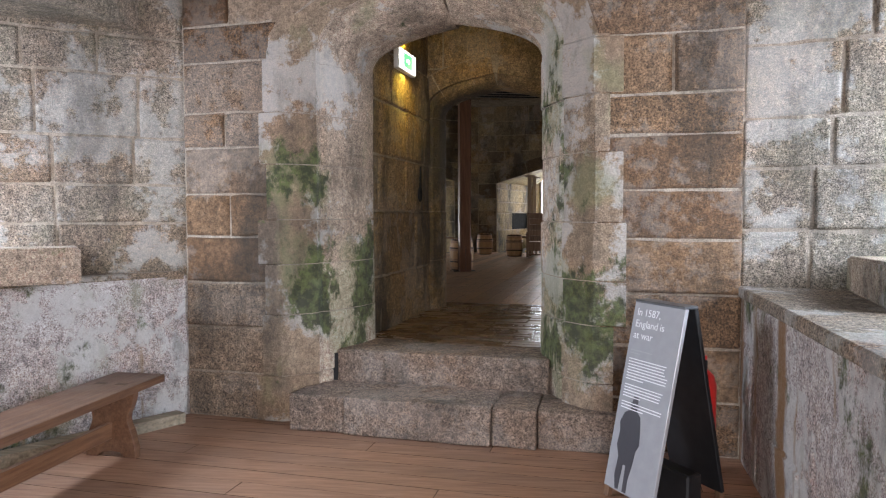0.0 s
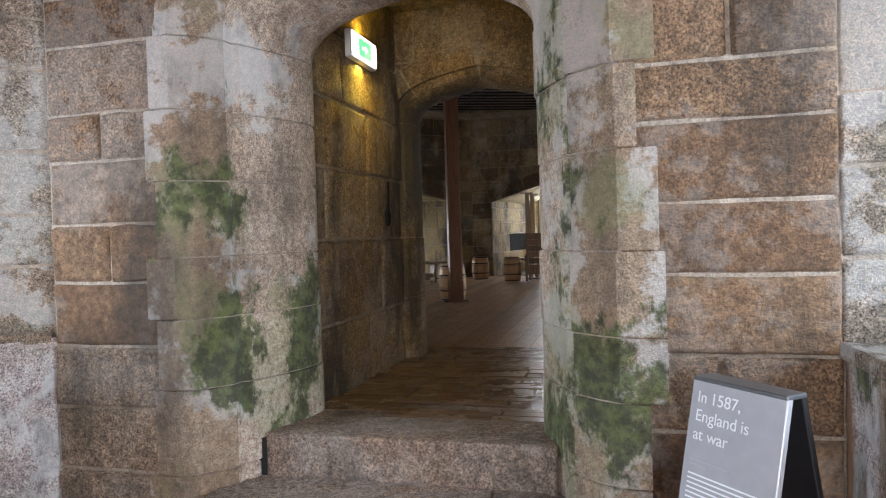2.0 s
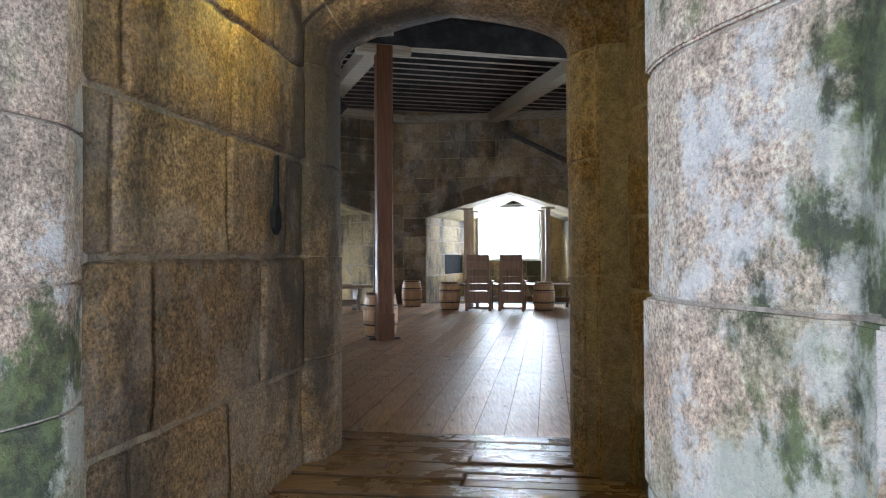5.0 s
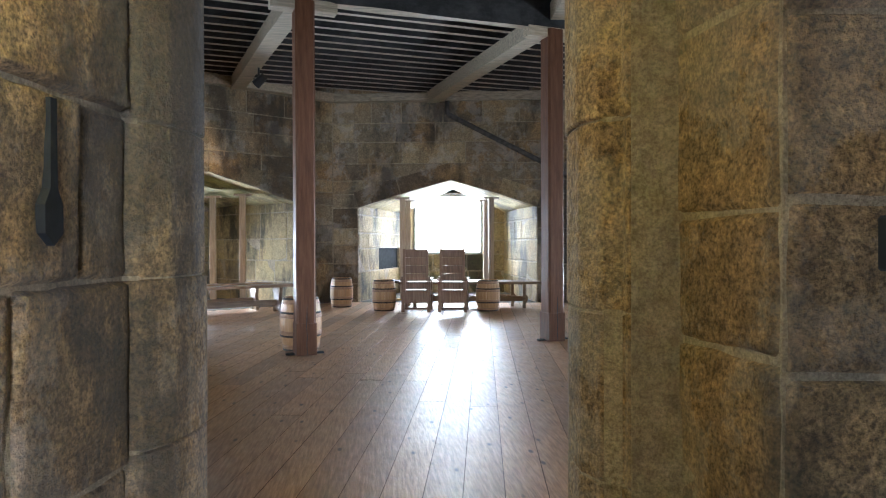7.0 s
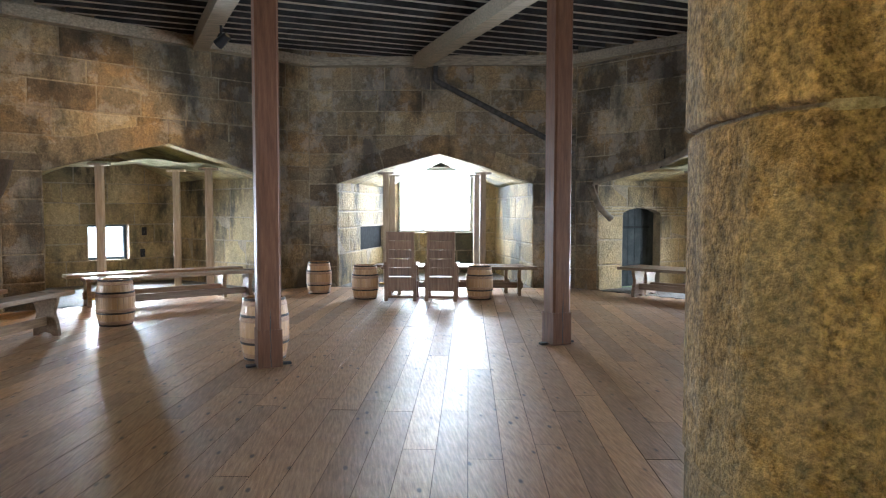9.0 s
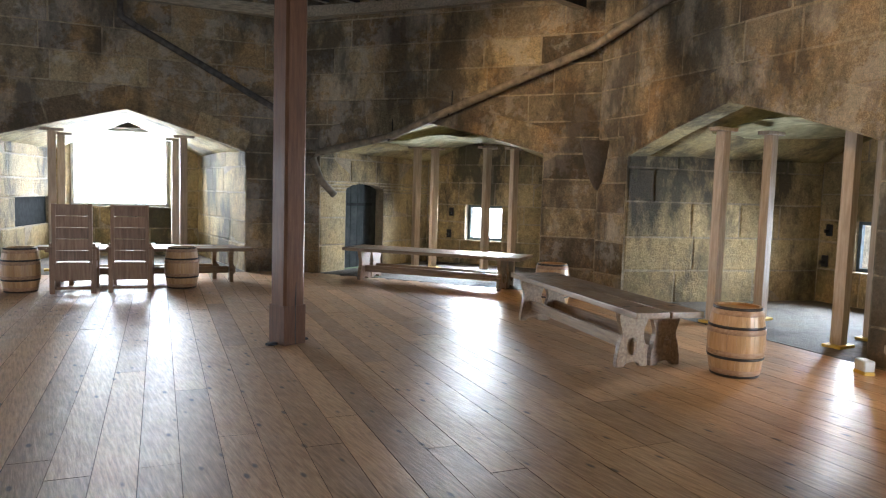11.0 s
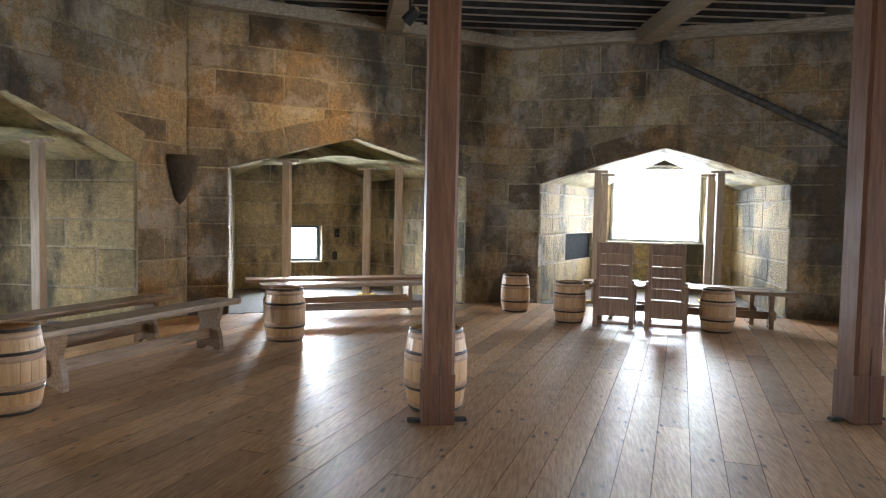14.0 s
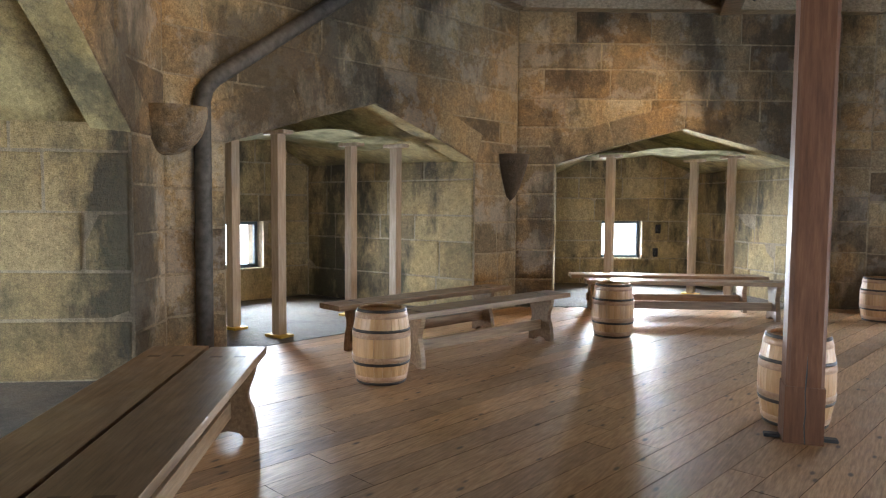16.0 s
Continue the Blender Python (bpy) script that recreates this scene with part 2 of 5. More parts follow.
PLASTER = stone("limewashed_rubble", [(0.54, 0.49, 0.465), (0.60, 0.555, 0.53)], 0.7, moss=0.9, pale=0.8, warm=(0.46, 0.34, 0.28), soot=0.7, relief=1.0, drips=0.5,
                spots=(((-2.45, 3.75, -0.32), 0.6), ((-2.9, 3.1, -0.3), 0.6), ((2.05, 4.15, 0.58), 0.3)), streaks=((1.975, 3.31, 0.12, (0.27, 0.125, 0.03)), (2.08, 4.23, 0.07, (0.24, 0.11, 0.035))))
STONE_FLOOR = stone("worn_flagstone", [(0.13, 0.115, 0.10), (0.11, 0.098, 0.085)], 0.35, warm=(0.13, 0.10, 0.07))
# yellow imitates reflected light on the soffits; algae and soot are its own
VAULT = stone("yellow_green_stained_vault", [(0.43, 0.345, 0.16), (0.48, 0.40, 0.20)], 0.25, moss=0.08, warm=(0.40, 0.29, 0.11), soot=0.7, soot_edge=0.51)
AXIS_TURN = radians(-8.9)
OAK_FLOOR = wood("floorboards_brown", [(0.26, 0.135, 0.056), (0.48, 0.285, 0.138), (0.64, 0.42, 0.235)], 0.43, (0, 1, 0), grain=1.5, wear=0.18, per_object="place", turn=-AXIS_TURN, knots=0.9, vary=0.62, gloss_noise=0.1, spec=0.75, cup=3.0)
OAK_OUT = wood("floorboards_reddish", [(0.24, 0.125, 0.075), (0.37, 0.205, 0.125), (0.46, 0.28, 0.18)], 0.5, (1, 0, 0), per_object="place", turn=radians(8), vary=0.45)
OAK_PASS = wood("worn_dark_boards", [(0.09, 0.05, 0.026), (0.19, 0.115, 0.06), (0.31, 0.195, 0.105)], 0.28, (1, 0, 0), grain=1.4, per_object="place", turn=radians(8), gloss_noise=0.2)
POST_WOOD = wood("red_brown_post", [(0.065, 0.025, 0.011), (0.098, 0.041, 0.018), (0.13, 0.058, 0.027)], 0.58, (0, 0, 1), wear=0.02, spec=0.22, vary=0.2)
BEAM_WOOD = wood("grey_beam", [(0.15, 0.125, 0.085), (0.30, 0.25, 0.175), (0.44, 0.375, 0.275)], 0.75, (1, 0, 0))
# near-black ceiling wood; joist and beam sides use it as painted shade
CEIL_WOOD = wood("near_black_ceiling_wood", [(0.007, 0.007, 0.007), (0.013, 0.012, 0.012), (0.024, 0.022, 0.021)], 0.9, (1, 0, 0))
# pale colour for joist undersides, painted as if lit from below
JOIST_LIT = wood("lit_joist_underside", [(0.20, 0.175, 0.14), (0.32, 0.285, 0.23), (0.45, 0.40, 0.33)], 0.8, (1, 0, 0))
PROP_WOOD = wood("pale_pine_prop", [(0.31, 0.235, 0.165), (0.42, 0.33, 0.24), (0.52, 0.43, 0.33)], 0.65, (0, 0, 1))
RED_OAK = wood("red_brown_bench", [(0.10, 0.045, 0.022), (0.165, 0.082, 0.043), (0.23, 0.125, 0.07)], 0.42, (1, 0, 0), wear=0.08)
BROWN_OAK = wood("brown_bench", [(0.13, 0.075, 0.038), (0.23, 0.145, 0.076), (0.33, 0.22, 0.125)], 0.42, (1, 0, 0), wear=0.1)
TENON_WOOD = wood("end_grain", [(0.06, 0.032, 0.016), (0.09, 0.05, 0.026), (0.12, 0.07, 0.04)], 0.5, (1, 0, 0), wear=0.05)
CHAIR_WOOD = wood("red_brown_chair", [(0.11, 0.057, 0.03), (0.18, 0.10, 0.056), (0.25, 0.15, 0.09)], 0.5, (0, 0, 1), wear=0.1)
STAVE_WOOD = wood("barrel_oak", [(0.36, 0.195, 0.08), (0.44, 0.255, 0.11), (0.52, 0.325, 0.155)], 0.4, (0, 0, 1), vary=0.22, wear=0.1)
DOOR_WOOD = wood("dark_green_plank", [(0.006, 0.010, 0.011), (0.011, 0.017, 0.018), (0.018, 0.023, 0.023)], 0.92, (0, 0, 1))
BAND_WOOD = wood("chestnut_hoop", [(0.22, 0.115, 0.055), (0.33, 0.19, 0.10), (0.42, 0.27, 0.16)], 0.5, (1, 0, 0), vary=0.2)
HOOP = plain("dark_iron_hoop", (0.05, 0.04, 0.035), 0.45, 0.8)
BLACK = plain("black_metal", (0.018, 0.018, 0.02), 0.5, 0.3)
LEAD = plain("grey_pipe", (0.075, 0.07, 0.065), 0.7, 0.1, spread=0.5)
# lit copy of the pipe colour: warm light painted on the slanting pipe
LEAD_LIT = plain("warm_lit_pipe", (0.20, 0.165, 0.12), 0.7, 0.0, spread=0.5, scale=9.0)
FRAME_PAINT = plain("blue_grey_frame", (0.09, 0.12, 0.14), 0.5)
# window glare put into the colour of the great window's frame
GLARE_WHITE = plain("glare_white_frame", (0.72, 0.72, 0.70), 0.5, spread=0.06)
GLASS = pane_glass("window_glass")
YELLOW = plain("yellow_pad", (0.55, 0.36, 0.05), 0.6)
SKY_GLOW = glowing("white_sky", (0.95, 0.98, 1.0), 4.0)
# near-black for strap hinges, and for painted darkness in recesses and the slot
MATTE_BLACK = plain("matte_near_black", (0.022, 0.023, 0.025), 0.95, sheen=0.05)
NET = plain("yellowed_cloth", (0.50, 0.46, 0.26), 0.9, spread=0.4, scale=5.0, relief=0.6)


# ---------------------------------------------------------------- building helpers
def mesh_from(bm, name, mat, smooth=False):
    me = bpy.data.meshes.new(name)
    bm.normal_update()
    bm.to_mesh(me)
    bm.free()
    for m in mat if isinstance(mat, (list, tuple)) else [mat]:
        me.materials.append(m)
    if smooth:
        for p in me.polygons:
            p.use_smooth = True
    return me


def part(name, bm, mat, parent, label="", smooth=False, m=None):
    ob = new(name, mesh_from(bm, name, mat, smooth))
    ob.parent = parent
    if m is not None:
        ob.matrix_basis = m
    return tagged(ob, label)


def thing(name, m, label, category, group=""):
    ob = new(name)
    ob.empty_display_size = 0.2
    ob.matrix_world = m
    return tagged(ob, label, category, group)


def structure(name, bm, mat, label, m=None, smooth=False):
    ob = new(name, mesh_from(bm, name, mat, smooth))
    if m is not None:
        ob.matrix_world = m
    return tagged(ob, label, name.split("_")[0], kind="structure")


def hexa(bm, pts):
    """A solid from eight corners: four below, four above, each ring in turn."""
    v = [bm.verts.new(p) for p in pts]
    for q in ((3, 2, 1, 0), (4, 5, 6, 7), (0, 1, 5, 4), (1, 2, 6, 5), (2, 3, 7, 6), (3, 0, 4, 7)):
        bm.faces.new([v[i] for i in q])
    return v


def box(bm, x0, x1, y0, y1, z0, z1):
    return hexa(bm, [(x0, y0, z0), (x1, y0, z0), (x1, y1, z0), (x0, y1, z0), (x0, y0, z1), (x1, y0, z1), (x1, y1, z1), (x0, y1, z1)])


def soft_box(x0, x1, y0, y1, z0, z1, r=0.006, seg=1):
    bm = bmesh.new()
    box(bm, x0, x1, y0, y1, z0, z1)
    bmesh.ops.bevel(bm, geom=bm.edges[:], offset=r, segments=seg, affect="EDGES", profile=0.7)
    return bm


def outline_prism(pts, t0, t1, axis="y", r=0.0):
    """A flat outline given as (a, z) pairs, made thick along an axis."""
    bm = bmesh.new()
    put = (lambda a, z, t: (a, t, z)) if axis == "y" else (lambda a, z, t: (t, a, z)) if axis == "x" else (lambda a, z, t: (a, z, t))
    lo = [bm.verts.new(put(a, z, t0)) for a, z in pts]
    hi = [bm.verts.new(put(a, z, t1)) for a, z in pts]
    bm.faces.new(lo)
    bm.faces.new(hi[::-1])
    for i in range(len(pts)):
        j = (i + 1) % len(pts)
        bm.faces.new((lo[j], lo[i], hi[i], hi[j]))
    bmesh.ops.recalc_face_normals(bm, faces=bm.faces[:])
    if r:
        bmesh.ops.bevel(bm, geom=bm.edges[:], offset=r, segments=1, affect="EDGES")
    return bm


def tube(path, radius, sides=10):
    bm = bmesh.new()
    rings = []
    for i, p in enumerate(path):
        p = Vector(p)
        way = (Vector(path[min(i + 1, len(path) - 1)]) - Vector(path[max(i - 1, 0)])).normalized()
        q = way.to_track_quat("Z", "Y").to_matrix()
        rings.append([bm.verts.new(p + q @ Vector((radius * math.cos(k * math.tau / sides), radius * math.sin(k * math.tau / sides), 0))) for k in range(sides)])
    for a, b in zip(rings, rings[1:]):
        for k in range(sides):
            bm.faces.new((a[k], a[(k + 1) % sides], b[(k + 1) % sides], b[k]))
    bm.faces.new(rings[0][::-1])
    bm.faces.new(rings[-1])
    return bm


def wall_pose(a, b):
    """Along the wall from a to b; y points out of the room, which lies to the right of that way."""
    u = Vector((b[0] - a[0], b[1] - a[1], 0)).normalized()
    m = Matrix(((u.x, -u.y, 0, a[0]), (u.y, u.x, 0, a[1]), (0, 0, 1, 0), (0, 0, 0, 1)))
    return m, math.hypot(b[0] - a[0], b[1] - a[1])


class Opening:
    """A doorway, window or pointed embrasure in a wall: its sides at each height."""

    def __init__(self, s0, s1, z0, spring, apex=None, bow=0.0, mid=None):
        self.s0, self.s1, self.z0, self.spring, self.apex, self.bow = s0, s1, z0, spring, apex or spring, bow
        self.mid = mid if mid is not None else 0.5 * (s0 + s1)

    def sides(self, z):
        if z <= self.spring:
            return self.s0, self.s1
        f = min(1.0, (z - self.spring) / (self.apex - self.spring))
        g = f ** (1 + self.bow)
        return self.s0 + g * (self.mid - self.s0), self.s1 + g * (self.mid - self.s1)

    def heights(self):
        k = [self.z0, self.spring]
        if self.apex > self.spring:
            k += [self.spring + (self.apex - self.spring) * f for f in ((0.5, 1.0) if self.bow < 0.5 else (0.35, 0.72, 1.0))]
        return k


def levels(z0, z1, course, keep, rng):
    """Course heights, among them those to keep."""
    marks = sorted({round(z, 4) for z in [z0, z1, *keep] if z0 <= z <= z1})
    out = [marks[0]]
    for a, b in zip(marks, marks[1:]):
        n = max(1, round((b - a) / course))
        cuts = [a + (b - a) * (i + (rng.uniform(-0.13, 0.13) if 0 < i < n else 0)) / n for i in range(1, n + 1)]
        out += cuts
    return out


def runs(z0, z1, length, openings):
    """The stretches of wall at a course: (left below, left above, right below, right above)."""
    cuts = []
    for o in openings:
        if z0 >= o.z0 - 1e-4 and z1 <= o.apex + 1e-4:
            a, b = o.sides(z0 + 1e-5)
            c, d = o.sides(z1 - 1e-5)
            cuts.append((a, c, b, d))
    cuts.sort()
    out, lo, lo2 = [], 0.0, 0.0
    for a, c, b, d in cuts:
        out.append((lo, lo2, a, c))
        lo, lo2 = b, d
    out.append((lo, lo2, length, length))
    return out


def block(name, corners, depth, mat, parent, rng, fine=1):
    """One dressed stone: its rim sunk to the mortar, its face proud and uneven."""
    (ax, az), (bx, bz), (cx, cz), (dx, dz) = corners
    w, h = max(0.03, max(bx, cx) - min(ax, dx)), max(0.03, cz - bz)
    e, f = min(0.2, 0.014 / w), min(0.2, 0.014 / h)
    e2, f2 = e * 2.1, f * 2.1
    us = [0, e, e2] + [e2 + (1 - 2 * e2) * i / fine for i in range(1, fine)] + [1 - e2, 1 - e, 1]
    vs = [0, f, f2] + [f2 + (1 - 2 * f2) * i / fine for i in range(1, fine)] + [1 - f2, 1 - f, 1]
    tilt, lean, seed = rng.uniform(-0.005, 0.005), rng.uniform(-0.005, 0.005), rng.uniform(0, 50)
    verts, faces = [], []
    for j, v in enumerate(vs):
        for i, u in enumerate(us):
            x = (1 - v) * ((1 - u) * ax + u * bx) + v * ((1 - u) * dx + u * cx)
            z = (1 - v) * ((1 - u) * az + u * bz) + v * ((1 - u) * dz + u * cz)
            rim = i in (0, len(us) - 1) or j in (0, len(vs) - 1)
            wob = noise.noise((x * 5 + seed, z * 5, seed)) * (0.010 if fine > 2 else 0.006) + noise.noise((x * 17, z * 17, seed)) * (0.004 if fine > 2 else 0.0)
            if not rim:
                y = -depth + tilt * (2 * u - 1) + lean * (2 * v - 1) + wob * (1.1 if fine > 1 else 0.6)
            else:
                y = 0.004
                x += noise.noise((x * 9, z * 9, seed)) * 0.012
                z += noise.noise((z * 9, x * 9, seed + 7)) * 0.012
            verts.append((x, y, z))
    n = len(us)
    for j in range(len(vs) - 1):
        for i in range(n - 1):
            faces.append((j * n + i, j * n + i + 1, (j + 1) * n + i + 1, (j + 1) * n + i))
    me = bpy.data.meshes.new(name)
    me.from_pydata(verts, [], faces)
    for p in me.polygons:
        p.use_smooth = True
    me.materials.append(mat)
    ob = new(name, me)
    ob.parent = parent
    return ob


def masonry(name, a, b, z0, z1, thick, label, openings=(), mat=None, mortar=None, course=0.34, block_len=(0.4, 0.95), proud=(0.006, 0.016), fine=1, seed=1, gap=0.006, keep=(), soffit=None):
    """A wall of mortared stones from a to b, with openings right through it."""
    rng = random.Random(seed)
    m, length = wall_pose(a, b)
    marks = [h for o in openings for h in o.heights()] + list(keep)
    zs = levels(z0, z1, course, marks, rng)
    bm = bmesh.new()
    plan = []
    for lo, hi in zip(zs, zs[1:]):
        for l0, l1, r0, r1 in runs(lo, hi, length, openings):
            if max(r0 - l0, r1 - l1) < 0.02:
                continue
            hexa(bm, [(l0, 0, lo), (r0, 0, lo), (r0, thick, lo), (l0, thick, lo), (l1, 0, hi), (r1, 0, hi), (r1, thick, hi), (l1, thick, hi)])
            plan.append((lo, hi, l0, l1, r0, r1))
    bmesh.ops.remove_doubles(bm, verts=bm.verts[:], dist=1e-4)
    bm.normal_update()
    for face in bm.faces:
        # undersides of openings take the yellow-lit soffit colour
        face.material_index = 1 if soffit and face.normal.z < -0.3 else 0
    wall = structure(name, bm, [mortar or MORTAR, soffit] if soffit else mortar or MORTAR, label, m)
    wall["category"] = "wall"
    for lo, hi, l0, l1, r0, r1 in plan:
        span = min(r0, r1) - max(l0, l1)
        cuts, at = [], max(l0, l1)
        first = True
        while True:
            step = rng.uniform(*block_len) * (rng.uniform(0.45, 1) if first else 1)
            first = False
            if at + step > min(r0, r1) - block_len[0] * 0.6:
                break
            at += step
            cuts.append(at)
        los, his = [l0, *cuts, r0], [l1, *cuts, r1]
        for i in range(len(cuts) + 1):
            p, q, r, s = los[i] + gap, los[i + 1] - gap, his[i + 1] - gap, his[i] + gap
            if q - p < 0.02 and r - s < 0.02:
                continue
            block("stone", [(p, lo + gap), (max(q, p + 0.004), lo + gap), (max(r, s + 0.004), hi - gap), (s, hi - gap)], rng.uniform(*proud), mat or STONE_ROOM, wall, rng, fine)
    return wall


# ---------------------------------------------------------------- plan of the octagonal gun room
CENTRE, RADIUS, AXIS = (1.16, 12.99), 6.44, 81.1


def octagon(deg, r=RADIUS):
    a = radians(AXIS + deg)
    return (CENTRE[0] + r * math.cos(a), CENTRE[1] + r * math.sin(a))


V45, V34, V03, V01, V12, V27 = (octagon(d) for d in (112.5, 67.5, 22.5, -22.5, -67.5, -112.5))
V27 = (V12[0] + (V27[0] - V12[0]) * 0.97, V12[1] + (V27[1] - V12[1]) * 0.97)
V5E, V7E = (-2.52, 7.97), (3.2, 7.12)
DOOR_L, DOOR_R = (-0.08, 7.60), (1.175, 7.40)
ROOM_TOP = 4.45
SIDES = [("embrasure_west", V45, V34), ("embrasure_northwest", V34, V03), ("embrasure_north", V03, V01), ("embrasure_northeast", V01, V12),
         ("embrasure_east", V12, V27), ("embrasure_southeast", V27, V7E), ("embrasure_southwest", V5E, V45)]


def local(m, s, d, z=0.0):
    p = m @ Vector((s, d, z))
    return (p.x, p.y, p.z)


def window_unit(name, m, s0, s1, d, z0, z1, label, bars=1, paint=None):
    """A small casement in its frame, with panes."""
    paint = paint or FRAME_PAINT
    win = thing(name, m @ pose(0.5 * (s0 + s1), d, z0), label, "window")
    win["kind"] = "structure"
    w, h, t = s1 - s0, z1 - z0, 0.05
    for nm, (a, b, c, e) in {"jamb": (-w / 2, -w / 2 + t, 0, h), "jamb_": (w / 2 - t, w / 2, 0, h), "head": (-w / 2 + t, w / 2 - t, h - t, h), "sill": (-w / 2 + t, w / 2 - t, 0, t)}.items():
        part("frame" if "jamb" in nm else nm, soft_box(a, b, -0.03, 0.03, c, e, 0.004), paint, win)
    step = (w - 2 * t) / (bars + 1)
    for i in range(bars):
        x = -w / 2 + t + step * (i + 1)
        part("glazing_bar", soft_box(x - 0.011, x + 0.011, -0.02, 0.02, t, h - t, 0.003), paint, win)
    for i in range(bars + 1):
        bm = bmesh.new()
        box(bm, -w / 2 + t + step * i + 0.002, -w / 2 + t + step * (i + 1) - 0.002, -0.003, 0.003, t, h - t)
        pane = part("pane", bm, GLASS, win)
        pane.visible_shadow = False
    return win


def vault(name, m, s0, s1, b0, b1, depth, label, spring, apex):
    """The rough soffit over an embrasure, sagging a little to the back."""
    bm = bmesh.new()
    rows = []
    n, k = 8, 12
    for i in range(n + 1):
        f = i / n
        d = 0.28 + (depth - 0.28) * f
        row = []
        for j in range(k + 1):
            g = j / k
            a, b = s0 + (b0 - s0) * f - 0.06, s1 + (b1 - s1) * f + 0.06
            z = spring - 0.01 + (apex - spring + 0.06) * (1 - abs(2 * g - 1)) ** 0.9 + 0.035 * noise.noise((a + g * 4, d * 1.7, s0 + m.translation.x))
            row.append(bm.verts.new((a + (b - a) * g, d, z)))
        rows.append(row)
    for p, q in zip(rows, rows[1:]):
        for j in range(k):
            bm.faces.new((p[j], q[j], q[j + 1], p[j + 1]))
    top = bmesh.ops.extrude_face_region(bm, geom=bm.faces[:])
    for v in top["geom"]:
        if isinstance(v, bmesh.types.BMVert):
            v.co.z += 0.12
    bmesh.ops.recalc_face_normals(bm, faces=bm.faces[:])
    ob = structure(name, bm, VAULT, label, m, True)
    ob["category"] = "vault"


def arch_ring(tag, o, seed):
    """The cut stones of an embrasure's arch, a little proud of the courses."""
    rng = random.Random(seed)
    wall = bpy.data.objects[f"wall_{tag}"]
    deep = rng.uniform(0.34, 0.40)
    for side in (0, 1):
        zs = [o.spring, o.spring + 0.5 * (o.apex - o.spring), o.apex]
        low = [(o.sides(z - 1e-6 if z == o.apex else z)[side], z) for z in zs]
        high = []
        for i, (s, z) in enumerate(low):
            a, c = low[max(0, i - 1)], low[min(2, i + 1)]
            t = Vector((c[0] - a[0], c[1] - a[1])).normalized()
            n = Vector((-t.y, t.x)) if t.x > 0 else Vector((t.y, -t.x))
            high.append((o.mid, o.apex + deep * 1.06) if i == 2 else (s + n.x * deep, z + n.y * deep))
        for i in (0, 1):
            q = [low[i], low[i + 1], high[i + 1], high[i]]
            if side:
                q = [q[1], q[0], q[3], q[2]]
            c = (sum(p[0] for p in q) / 4, sum(p[1] for p in q) / 4)
            q = [(p[0] + (c[0] - p[0]) * 0.012, p[1] + (c[1] - p[1]) * 0.012) for p in q]
            block("arch_stone", q, rng.uniform(0.020, 0.027), STONE_ROOM, wall, rng, 3)


def niche_back(ms, o, door):
    """A near-black slab painting the shade inside a wall recess, or a plank door."""
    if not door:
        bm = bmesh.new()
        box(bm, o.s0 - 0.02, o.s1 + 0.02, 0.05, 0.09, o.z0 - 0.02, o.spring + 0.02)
        ob = new("wall_panel", mesh_from(bm, "wall_panel", MATTE_BLACK))
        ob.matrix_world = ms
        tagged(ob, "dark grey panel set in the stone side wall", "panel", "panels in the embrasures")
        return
    t = thing("door_1", ms @ pose(0.5 * (o.s0 + o.s1), 0.2, 0), "low dark green plank door, shut", "door")
    t["kind"] = "structure"
    w = (o.s1 - o.s0) + 0.06
    for i in range(6):
        a = -w / 2 + w * i / 6
        part("plank", soft_box(a + 0.002, a + w / 6 - 0.002, -0.02, 0.02, 0.01, 1.52, 0.004), DOOR_WOOD, t)
    for z in (0.3, 1.1):
        part("strap_hinge", soft_box(-w / 2 + 0.04, w / 2 - 0.15, -0.03, -0.02, z, z + 0.05, 0.003), MATTE_BLACK, t)


